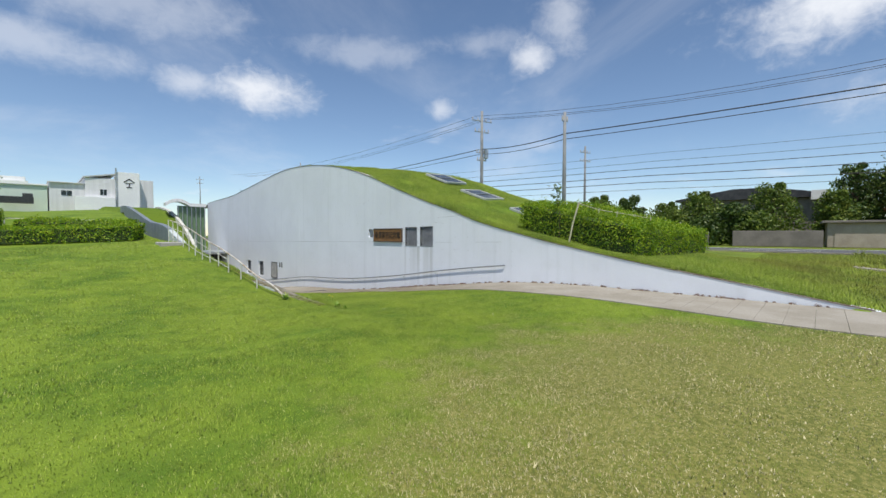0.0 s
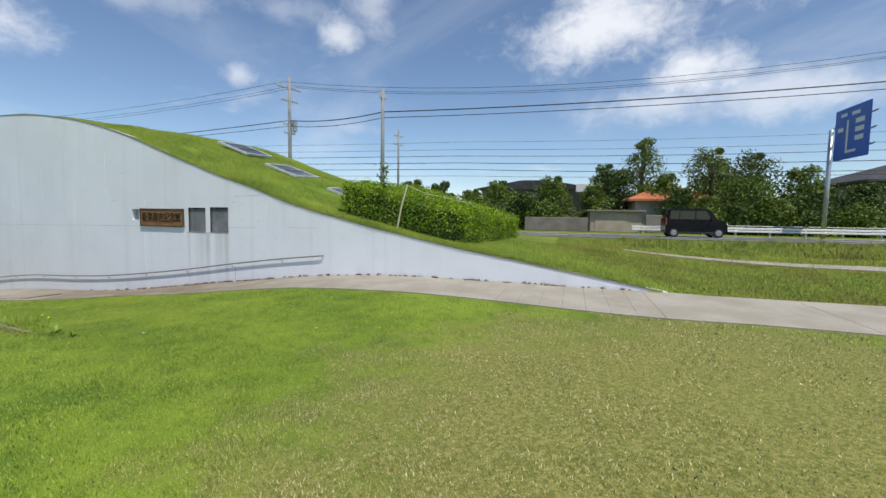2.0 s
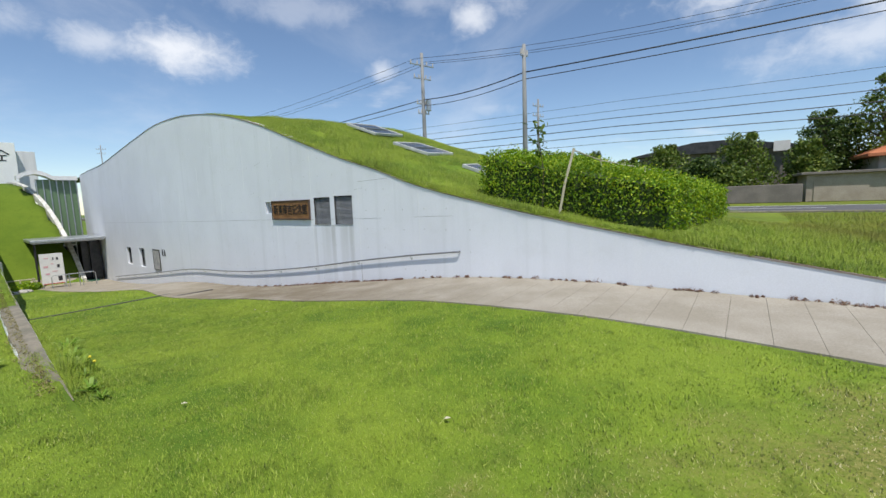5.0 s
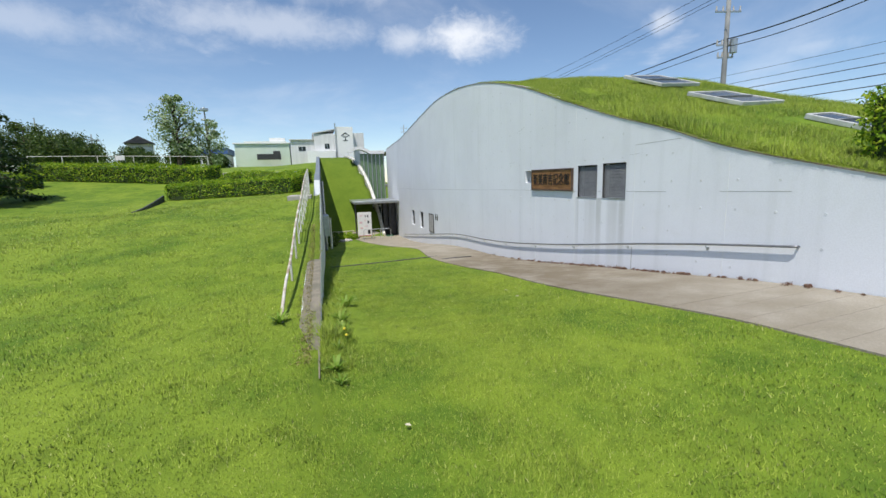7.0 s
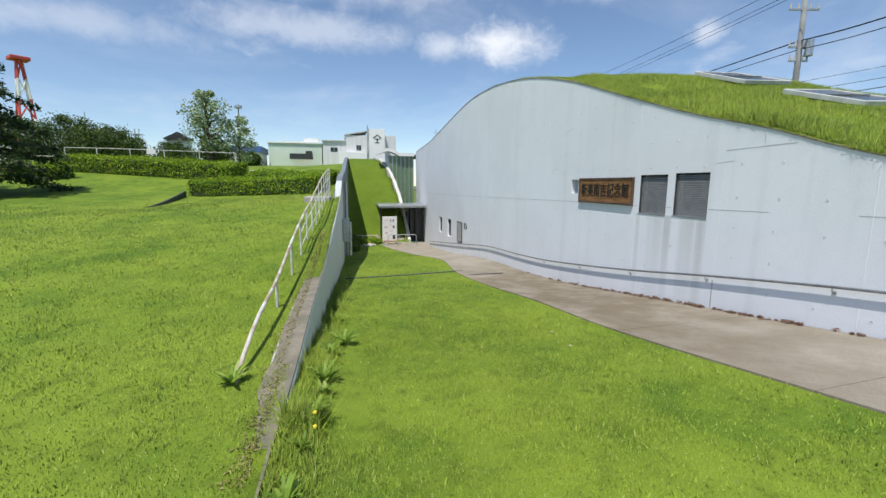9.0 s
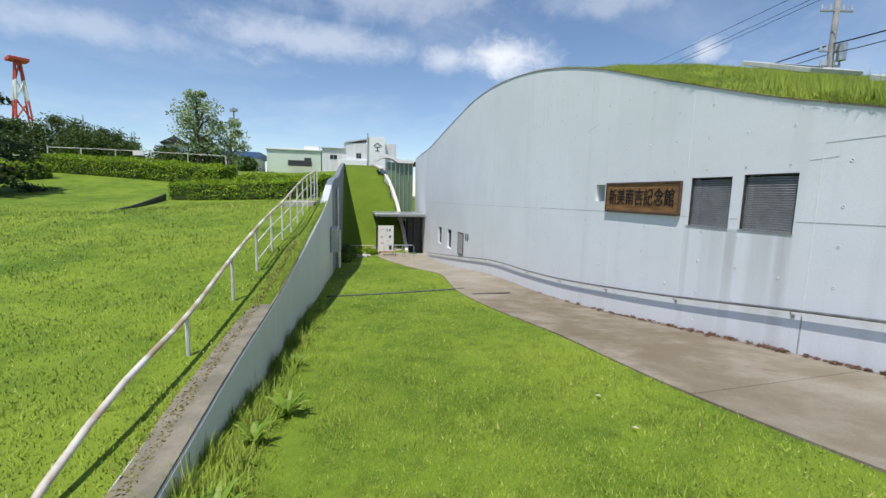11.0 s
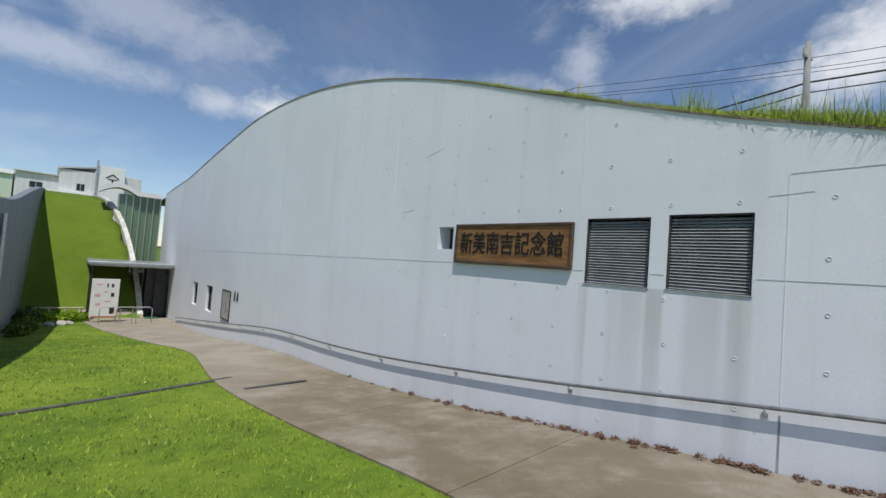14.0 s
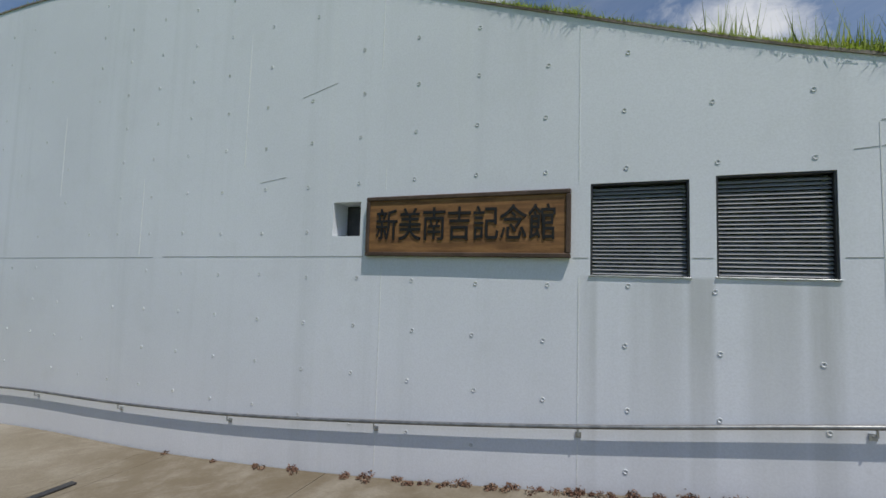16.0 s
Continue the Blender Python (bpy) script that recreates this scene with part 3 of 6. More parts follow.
def path_edge(s):
    return smooth_interp(s, PATH_S, PATH_W)


def path_z(s, d):
    x, y = front_xy(s, d)
    return ground_z(x, y)


def slab_strip(name, s0, s1, near, far, lift, thick, material, parent, step=0.4, cols=5):
    """A slab draped on the ground from s0 to s1, from far(s) to near(s) in front of the wall."""
    ss = np.linspace(s0, s1, max(2, int((s1 - s0) / step) + 1))
    verts, faces = [], []
    for s in ss:
        for k in range(cols):
            d = -(far(s) + (near(s) - far(s)) * k / (cols - 1))
            x, y = front_xy(s, d)
            verts.append((float(x), float(y), float(ground_z(x, y)) + lift))
    n = len(verts)
    verts += [(x, y, z - thick) for x, y, z in verts]
    rows = len(ss)
    for i in range(rows - 1):
        for k in range(cols - 1):
            a = i * cols + k
            faces.append((a, a + cols, a + cols + 1, a + 1))
        for k in (0, cols - 1):
            a = i * cols + k
            faces.append((a, a + n, a + cols + n, a + cols) if k else (a, a + cols, a + cols + n, a + n))
    for i in (0, rows - 1):
        for k in range(cols - 1):
            a = i * cols + k
            faces.append((a, a + 1, a + 1 + n, a + n))
    return obj_from(name, verts, faces, material, parent, smooth=False)


pavement = tagged(new("pavement"), "pale worn concrete footpath beside the white wall", "footpath", kind="structure")
cuts = [-40, -34, -28, -22, -17, -13, -9.5, -6, -2.6, 0.6] + [0.6 + 0.46 * i for i in range(1, 21)] + [12.4, 15.1, 18.0, 20.45, 20.85, 24.0, 27.5, 31.5, 35.5, 41.5]
for a, b in zip(cuts, cuts[1:]):
    gap = 0.002 if b - a < 0.5 else 0.005
    slab_strip("slab", a + gap, b - gap, lambda s: float(path_edge(s)), lambda s: 0.02 if s > -0.5 else 0.1, 0.025, 0.12, PAVING, pavement)

# ---- the museum: front wall ----
museum = thing("museum_building", "long low white concrete museum with a wave-shaped grass roof", "building")
OPEN = [  # s0, s1, z0, z1: holes through the front wall
    (13.455, 14.265, 1.225, 2.085), (14.46, 15.26, 1.215, 2.065), (17.71, 18.08, 1.6, 1.99),
    (34.2, 35.2, -1.35, -0.33), (31.6, 32.6, -1.33, -0.27)]
ss = set(np.round(np.arange(0.0, 47.61, 0.4), 3))
for a, b, _, _ in OPEN:
    ss |= {a, b}
ss = sorted(ss)
for i in range(len(ss) - 1, 0, -1):
    edges = {e for o in OPEN for e in o[:2]}
    if ss[i] - ss[i - 1] < 0.06 and not (ss[i] in edges and ss[i - 1] in edges):
        ss.pop(i if ss[i] not in edges else i - 1)
levels = sorted({z for o in OPEN for z in o[2:]})
THICK = 0.32
verts, faces, at_index = [], [], {}


def wall_vert(s, z, d):
    key = (round(float(s), 4), round(float(z), 4), d)
    if key not in at_index:
        x, y = front_xy(s, d)
        at_index[key] = len(verts)
        verts.append((float(x), float(y), float(z)))
    return at_index[key]


def column(s):
    lo, hi = float(base_z(s)) - 0.4, max(float(top_z(s)), 0.0)
    return [lo] + [min(max(z, lo), hi) for z in levels] + [hi]


for sa, sb in zip(ss, ss[1:]):
    za, zb = column(sa), column(sb)
    mid = (sa + sb) / 2
    for k in range(len(za) - 1):
        zm = (za[k] + za[k + 1] + zb[k] + zb[k + 1]) / 4
        hole = any(o[0] < mid < o[1] and o[2] < zm < o[3] for o in OPEN)
        if hole:
            continue
        for d, flip in ((0.0, False), (THICK, True)):
            q = []
            for v in (wall_vert(sa, za[k], d), wall_vert(sb, zb[k], d), wall_vert(sb, zb[k + 1], d), wall_vert(sa, za[k + 1], d)):
                if v not in q:
                    q.append(v)
            if len(q) > 2:
                faces.append(tuple(q if flip else q[::-1]))
    faces.append((wall_vert(sa, za[-1], 0.0), wall_vert(sb, zb[-1], 0.0), wall_vert(sb, zb[-1], THICK), wall_vert(sa, za[-1], THICK)))
for a, b, lo, hi in OPEN:
    inside = [s for s in ss if a <= s <= b]
    for sa, sb in zip(inside, inside[1:]):
        for z in (lo, hi):
            faces.append((wall_vert(sa, z, 0.0), wall_vert(sb, z, 0.0), wall_vert(sb, z, THICK), wall_vert(sa, z, THICK)))
    rows = [lo] + [z for z in levels if lo < z < hi] + [hi]
    for s in (a, b):
        for z0, z1 in zip(rows, rows[1:]):
            faces.append((wall_vert(s, z0, 0.0), wall_vert(s, z1, 0.0), wall_vert(s, z1, THICK), wall_vert(s, z0, THICK)))
zc = column(ss[-1])
for z0, z1 in zip(zc, zc[1:]):
    faces.append((wall_vert(ss[-1], z0, 0.0), wall_vert(ss[-1], z1, 0.0), wall_vert(ss[-1], z1, THICK), wall_vert(ss[-1], z0, THICK)))
front_wall = obj_from("wall", verts, faces, WALL, museum, "white-painted fair-faced concrete wall with rain streaks")

# turfed roof
rs = lines([(0.0, 30, 0.4), (30, 58, 0.7)])
rd = lines([(0.10, 8, 0.4), (8, 15, 0.5)])
RS, RD = np.meshgrid(rs, rd, indexing="ij")
RX, RY = front_xy(RS, RD)
RZ = roof_z(RS, RD) + (0.05 * smooth01(RD, 0.1, 0.4) + 0.015) * (1 - smooth01(RS, 12.5, 15.5)) * smooth01(RS, 2, 6) - 0.05 * smooth01(RS, 12.5, 16)
RZ = np.where(RD < 0.15, RZ - 0.02, RZ)
nd = len(rd)
roof = obj_from("roof", np.stack([RX, RY, RZ], -1).reshape(-1, 3),
                [(i * nd + j, i * nd + j + 1, (i + 1) * nd + j + 1, (i + 1) * nd + j) for i in range(len(rs) - 1) for j in range(nd - 1)], GRASS, museum, "grass-covered roof", smooth=True)

# thin flashing along the wall's head
rim_s = np.arange(0.1, 47.6, 0.5)
rim_v, rim_f = [], []
for s in rim_s:
    z = float(top_z(s))
    for d, h in ((-0.014, -0.014), (-0.014, 0.014), (0.10, 0.014), (0.10, 0.004), (0.0, 0.004), (0.0, -0.014)):
        x, y = front_xy(s, d)
        rim_v.append((float(x), float(y), z + h))
for i in range(len(rim_s) - 1):
    for k in range(6):
        a, b = i * 6 + k, i * 6 + (k + 1) % 6
        rim_f.append((a, b, b + 6, a + 6))
obj_from("flashing", rim_v, rim_f, RIM, museum, "rust-stained metal flashing")


def uv_point(u, v, z=None):
    x, y = (v - u) / ROOT2, (u + v) / ROOT2
    return Vector((x, y, at_ground(x, y) if z is None else z))


# ---- retaining wall beside the sunken lawn ----
def retaining(name, u0, u1, material, label, thick=0.26):
    us = np.linspace(u0, u1, max(3, int((u1 - u0) / 0.5)))
    vs, fs = [], []
    for u in us:
        top = float(smooth_interp(u, CREST_U, CREST_Z))
        low = at_ground((5.0 - u) / ROOT2, (5.0 + u) / ROOT2) - 0.5
        for v, z in ((RET_V + 0.02, low), (RET_V + 0.02, top - 0.02), (RET_V, top), (RET_V - thick + 0.02, top), (RET_V - thick, top - 0.02), (RET_V - thick, low)):
            vs.append(tuple(uv_point(u, v, z)))
    for i in range(len(us) - 1):
        for k in range(5):
            a = i * 6 + k
            fs.append((a, a + 1, a + 7, a + 6))
    n = len(vs)
    fs += [tuple(range(6)), tuple(range(n - 6, n))[::-1]]
    ob = obj_from(name, vs, fs, material)
    return tagged(ob, label, "retaining wall", kind="structure")


retaining("wall_west", 9.0, 27.0, RETAIN, "weathered grey concrete retaining wall below a lawn")
retaining("wall_west_far", 27.0, 52.0, RETAIN_DARK, "tall dark blue-grey concrete retaining wall")


def coping(u0, u1):
    """The mossy strip of concrete and soil along the retaining wall's head."""
    us = np.arange(u0, u1, 0.3)
    vs, fs = [], []
    for u in us:
        top = float(smooth_interp(u, CREST_U, CREST_Z))
        w = 0.05 + 0.20 * float(smooth01(u, 8.4, 9.6)) * (1 - 0.9 * float(smooth01(u, 12.6, 14.6))) + 0.03 * noise.noise((u * 1.7, 0, 3)) + 0.03 * noise.noise((u * 6.1, 0, 9))
        face = RET_V + 0.010
        for v, z in ((face, top - 0.10), (face, top + 0.012), (RET_V - w, top + 0.012), (RET_V - w - 0.03, top - 0.2)):
            vs.append(tuple(uv_point(u, v, z)))
    for i in range(len(us) - 1):
        for k in range(3):
            fs.append((i * 4 + k, i * 4 + k + 1, i * 4 + k + 5, i * 4 + k + 4))
    return tagged(obj_from("kerb", vs, fs, KERB), "stained mossy concrete coping with soil and dry leaves", "coping", kind="structure")


coping(8.0, 16.0)

# ---- louvred vents in the front wall ----
def vent(s0, s1, z0, z1):
    w, h = s1 - s0, z1 - z0
    at = on_wall((s0 + s1) / 2, 0.0, z0)
    v = new("vent")
    v.parent = museum
    v.matrix_world = at
    for name, size, place in (("frame", (0.018, 0.1, h), (-w / 2 + 0.009, 0.06, h / 2)), ("frame", (0.018, 0.1, h), (w / 2 - 0.009, 0.06, h / 2)),
                              ("frame", (w - 0.036, 0.1, 0.018), (0, 0.06, h - 0.009))):
        part(name, box(size, place, bevel=0.004), DARK_METAL, v)
    part("sill", box((w + 0.02, 0.05, 0.014), (0, 0.012, 0.004), bevel=0.003), STEEL, v, "pale metal drip sill")
    part("backing", box((w - 0.07, 0.02, h - 0.03), (0, 0.2, h / 2)), DARK_METAL, v)
    count = 23
    for i in range(count):
        z = 0.035 + (h - 0.085) * i / (count - 1)
        if i == 0:
            bm = box((w - 0.037, 0.046, 0.007), (0, 0, 0), Matrix.Rotation(radians(38), 4, "X"), 0.0025)
            first = part("slat", bm, LOUVRE, v)
            first.location = (0, 0.06, z)
        else:
            o = new("slat", first.data)
            o.parent = v
            o.location = (0, 0.06, z)
    return v


vent(13.455, 14.265, 1.225, 2.085)
vent(14.46, 15.26, 1.215, 2.065)


def far_window(s0, s1, z0, z1, name="window"):
    w, h = s1 - s0, z1 - z0
    v = new(name)
    v.parent = museum
    v.matrix_world = on_wall((s0 + s1) / 2, 0.0, z0)
    part("pane", box((w - 0.04, 0.012, h - 0.04), (0, 0.16, h / 2)), DARK_GLASS, v, "dark glass pane")
    for size, place in (((0.05, 0.07, h), (-w / 2 + 0.025, 0.15, h / 2)), ((0.05, 0.07, h), (w / 2 - 0.025, 0.15, h / 2)),
                        ((w - 0.1, 0.07, 0.05), (0, 0.15, 0.025)), ((w - 0.1, 0.07, 0.05), (0, 0.15, h - 0.025))):
        part("window_frame", box(size, place, bevel=0.005), DARK_METAL, v)
    return v


far_window(34.2, 35.2, -1.35, -0.33)
far_window(31.6, 32.6, -1.33, -0.27)
niche = new("niche_back")
niche.parent = museum
niche.matrix_world = on_wall((17.71 + 18.08) / 2, 0.0, 1.6)
# the recess is open: an added dark sheet gives the shade inside it
part("panel", box((0.36, 0.02, 0.38), (0, 0.30, 0.195)), DARK_METAL, niche, "dark sheet standing in for the niche's shaded inside")

# ---- handrail on the wall ----
RAIL_S = [9.72, 11.3, 13.3, 15.3, 17.4, 19.5, 21.4, 24.3, 28.9, 33, 38.8]
RAIL_Z = [0.61, 0.44, 0.18, -0.11, -0.37, -0.59, -0.72, -0.86, -1.37, -1.85, -2.52]


def rail_at(s, d=-0.062):
    x, y = front_xy(s, d)
    return Vector((float(x), float(y), float(smooth_interp(s, RAIL_S, RAIL_Z))))


handrail = thing("wall_handrail", "slim galvanised steel handrail following the white wall", "handrail")
pts = [rail_at(9.72, -0.0), rail_at(9.72, -0.05)] + [rail_at(s) for s in np.arange(9.76, 38.8, 0.35)]
part("rail", pipe(pts, 0.020, 8), RAIL_STEEL, handrail, smooth=True)
for s in np.arange(11.25, 38, 2.05):
    p = rail_at(float(s))
    q = rail_at(float(s), 0.0)
    part("bracket", pipe([p - Vector((0, 0, 0.015)), p - Vector((0, 0, 0.07)), q - Vector((0, 0, 0.085))], 0.009, 6), STEEL, handrail)
    part("wall_plate", box((0.05, 0.012, 0.05), on_wall(float(s), -0.006, q.z - 0.085).translation, on_wall(float(s)).to_3x3().to_4x4()), STEEL, handrail)

# ---- name board ----
board = thing("name_sign", "carved wooden name board in a dark frame on the white wall", "sign", at=on_wall((15.43 + 17.6) / 2, 0.0, 1.375))
BW, BH = 2.17, 0.645
part("board", box((BW - 0.08, 0.03, BH - 0.08), (0, -0.030, BH / 2), bevel=0.004), WOOD, board, "weathered brown plank")
for size, place in (((BW, 0.060, 0.045), (0, -0.033, 0.0225)), ((BW, 0.060, 0.045), (0, -0.033, BH - 0.0225)),
                    ((0.045, 0.060, BH - 0.09), (-BW / 2 + 0.0225, -0.033, BH / 2)), ((0.045, 0.060, BH - 0.09), (BW / 2 - 0.0225, -0.033, BH / 2))):
    part("frame", box(size, place, bevel=0.008), WOOD_DARK, board)
for x in (-0.8, 0.8):
    part("bolt", box((0.06, 0.02, 0.06), (x, -0.008, BH / 2)), DARK_METAL, board)
words = bpy.data.curves.new("lettering", "FONT")
words.body = "新美南吉記念館"
words.size, words.align_x, words.align_y, words.extrude, words.offset = 0.276, "CENTER", "CENTER", 0.006, 0.0015
tmp = bpy.data.objects.new("lettering", words)
scene.collection.objects.link(tmp)
word_mesh = bpy.data.meshes.new_from_object(tmp.evaluated_get(bpy.context.evaluated_depsgraph_get()))
bpy.data.objects.remove(tmp)
word_mesh.materials.clear()
word_mesh.materials.append(INK)
lettering = new("lettering", word_mesh)
lettering.parent = board
lettering["label"] = "black carved characters"
lettering.matrix_local = Matrix.Translation((0, -0.0485, BH / 2 - 0.01)) @ Matrix.Rotation(radians(90), 4, "X") @ Matrix.Diagonal((1.0, 1.33, 1, 1))

# ---- fence along the top of the retaining wall ----
FENCE_U = [9.62, 11.9, 13.4, 14.75, 16.0, 17.2, 18.4, 19.6, 20.8, 22.0, 23.2, 24.4, 25.6]
FEN_TU = [9.62, 10.55, 11.9, 13.4, 14.75, 16.0, 17.2, 18.4, 21.3, 25.6]
FEN_TZ = [0.06, 0.32, 0.50, 0.82, 1.07, 1.27, 1.42, 1.62, 2.07, 2.5]
fence = thing("lawn_fence", "white tube railing with chipped paint at a lawn's edge", "fence")
FV = 4.40


def fence_top(u):
    return float(smooth_interp(u, FEN_TU, FEN_TZ))


part("top_rail", pipe([uv_point(u, FV, fence_top(u) - (0.06 if u < 9.7 else 0)) for u in np.arange(9.62, 25.61, 0.4)], 0.023, 8), RUSTY_PAINT, fence, "chipped rail with rust showing", smooth=True)
low = [u for u in np.arange(14.75, 25.6, 0.5)]
for k in (0.36, 0.68):
    part("lower_rail", pipe([uv_point(u, FV, fence_top(u) + (uv_point(u, FV).z - fence_top(u)) * k * (0.95 if k < 0.5 else 1.12)) for u in low], 0.010, 6), WHITE_PAINT, fence)
for u in FENCE_U[1:]:
    p = uv_point(u, FV)
    part("post", pipe([p - Vector((0, 0, 0.1)), uv_point(u, FV, fence_top(u))], 0.02, 8), WHITE_PAINT, fence)

# ---- foliage ----
def leaf_mesh(name, places, ways, size, material, parent=None, label="", seed=1, spread=0.9):
    """Many small folded leaves, each turned its own way about the given direction."""
    rng = np.random.default_rng(seed)
    n = len(places)
    a = rng.normal(size=(n, 3)) * spread + ways
    a /= np.linalg.norm(a, axis=1)[:, None] + 1e-9
    b = np.cross(a, rng.normal(size=(n, 3)))
    b /= np.linalg.norm(b, axis=1)[:, None] + 1e-9
    c = np.cross(a, b)
    k = (size * rng.uniform(0.6, 1.35, n))[:, None]
    base, tip = places - 0.5 * k * b, places + 0.5 * k * b
    left, right = places + 0.27 * k * c + 0.09 * k * a, places - 0.27 * k * c + 0.09 * k * a
    verts = np.stack([base, left, tip, right], 1).reshape(-1, 3)
    index = (np.arange(n, dtype=np.int32)[:, None] * 4 + np.array((0, 1, 2, 0, 2, 3), np.int32)[None]).ravel()
    me = bpy.data.meshes.new(name)
    me.vertices.add(4 * n)
    me.vertices.foreach_set("co", verts.astype(np.float32).ravel())
    me.loops.add(6 * n)
    me.loops.foreach_set("vertex_index", index)
    me.polygons.add(2 * n)
    me.polygons.foreach_set("loop_start", np.arange(0, 6 * n, 3, dtype=np.int32))
    me.update(calc_edges=True)
    me.materials.append(material)
    ob = new(name, me)
    if parent is not None:
        ob.parent = parent
    if label:
        ob["label"] = label
    return ob


def shell(rng, n, centre, radius, inner=0.72):
    """Places and outward ways in the outer part of an uneven ball."""
    w = rng.normal(size=(n, 3))
    w /= np.linalg.norm(w, axis=1)[:, None]
    r = inner + (1 - inner) * rng.random(n) ** 0.6
    return np.array(centre) + w * r[:, None] * np.array(radius), w


def tree(name, at, height, spread, label, leaf=TREE_LEAF, size=0.3, count=2600, seed=1, clumps=9, low=0.25, category="tree", slim=False):
    rng = np.random.default_rng(seed)
    t = thing(name, label, category)
    base = Vector(at)
    bm = pipe([base - Vector((0, 0, 0.2)), base + Vector((0.1, 0, height * 0.3)), base + Vector((0, 0.1, height * 0.62)), base + Vector((0.05, 0, height * 0.9))], 0.035 * height ** 0.9, 8, taper=0.25)
    places, ways = [], []
    for i in range(clumps):
        k = (i + 0.5) / clumps
        z = height * (low + (0.9 - low) * k)
        width = spread * (math.sin(math.pi * (0.18 + 0.72 * k)) if not slim else (1.05 - 0.85 * k))
        ang = i * 2.4 + rng.uniform(-0.4, 0.4)
        off = width * (0.55 if not slim else 0.35) * rng.uniform(0.6, 1.1)
        c = base + Vector((math.cos(ang) * off, math.sin(ang) * off, z))
        pipe([base + Vector((0, 0, z * 0.72)), base.lerp(c, 0.5) + Vector((0, 0, z * 0.42)), c], 0.012 * height, 5, bm, 0.4)
        rad = width * rng.uniform(0.32, 0.74)
        p, w = shell(rng, count // clumps, c, (rad, rad, rad * rng.uniform(0.62, 0.95)), 0.1)
        places.append(p)
        ways.append(w)
    part("trunk", bm, BARK, t)
    leaf_mesh("crown", np.concatenate(places), np.concatenate(ways), size, leaf, t, seed=seed)
    return t


def hedge(name, corner, along, back, height, label, seed=1, leaf=0.075, density=420, z_at=None, round_top=0.16):
    """A clipped hedge over a slanted footprint: a dark core box as its shaded inside, leaves in its outer layer."""
    rng = np.random.default_rng(seed)
    t = thing(name, label, "hedge")
    c, a, b = Vector((*corner, 0)), Vector((*along, 0)), Vector((*back, 0))
    z_at = z_at or at_ground

    def place(p, q, h):
        o = c + a * p + b * q
        return o.x, o.y, z_at(o.x, o.y) + h

    n = max(4, int(a.length / 0.6))
    m = max(3, int(b.length / 0.6))
    verts, faces = [], []
    for h, shrink in ((0.05, 0.10), (height * 0.82, 0.10)):
        for i in range(n + 1):
            for j in range(m + 1):
                p, q = shrink / a.length * (1 - 2 * i / n) + i / n, shrink * 1.2 / b.length * (1 - 2 * j / m) + j / m
                verts.append(place(p, q, h + 0.05 * rng.random()))
    s = (n + 1) * (m + 1)
    for i in range(n):
        for j in range(m):
            k = i * (m + 1) + j
            faces.append((s + k, s + k + m + 1, s + k + m + 2, s + k + 1))
    for i in range(n):
        for j in (0, m):
            k = i * (m + 1) + j
            faces.append((k, k + m + 1, s + k + m + 1, s + k))
    for j in range(m):
        for i in (0, n):
            k = i * (m + 1) + j
            faces.append((k, k + 1, s + k + 1, s + k))
    obj_from("core", verts, faces, CORE, t, "dark core box standing in for the shaded inside")
    areas = [("top", a.length * b.length), ("front", a.length * height), ("rear", a.length * height), ("end", b.length * height), ("start", b.length * height)]
    places, ways = [], []
    an, bn = a.normalized(), b.normalized()
    for side, area in areas:
        for _ in range(int(area * density * (0.45 if side == "rear" else 1))):
            p, q, deep = rng.random(), rng.random(), abs(rng.normal()) * 0.075
            lump = 0.19 * noise.noise((p * a.length * 0.9 + seed, q * b.length * 0.9, 1.3)) + 0.11 * noise.noise((p * a.length * 3.1, q * b.length * 3.1, seed))
            if side == "top":
                edge = min(p * a.length, (1 - p) * a.length, q * b.length, (1 - q) * b.length)
                h = height + lump - deep * 0.9 - round_top * max(0, 1 - edge / 0.3) ** 2 + (0.17 * rng.random() if rng.random() < 0.16 else 0)
                o, w = place(p, q, h), (0, 0, 1)
            else:
                h = height * (1 - rng.random() ** 1.1 * 0.97)
                bulge = 0.20 * noise.noise((p * a.length * 1.2, h * 2.2, seed + q * b.length * 1.2)) - 0.12 * max(0, 1 - h / 0.35) - round_top * max(0, 1 - (height - h) / 0.22) ** 2
                if side in ("front", "rear"):
                    q = 0 if side == "front" else 1
                    o = Vector(place(p, q, h)) + bn * (deep - bulge) * (1 if side == "front" else -1)
                    w = -bn if side == "front" else bn
                else:
                    p = 0 if side == "start" else 1
                    o = Vector(place(p, q, h)) + an * (deep - bulge) * (1 if side == "start" else -1)
                    w = -an if side == "start" else an
            places.append(tuple(o))
            ways.append(tuple(w))
    leaf_mesh("foliage", np.array(places), np.array(ways), leaf, HEDGE_LEAF, t, seed=seed)
    return t


# near-black green: the shade among the inner leaves is put into this colour
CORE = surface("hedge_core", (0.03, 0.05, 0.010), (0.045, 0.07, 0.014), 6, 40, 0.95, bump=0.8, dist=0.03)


def roof_at(x, y):
    s, d = front_sd(x, y)
    return float(roof_z(s, np.maximum(d, 0)))


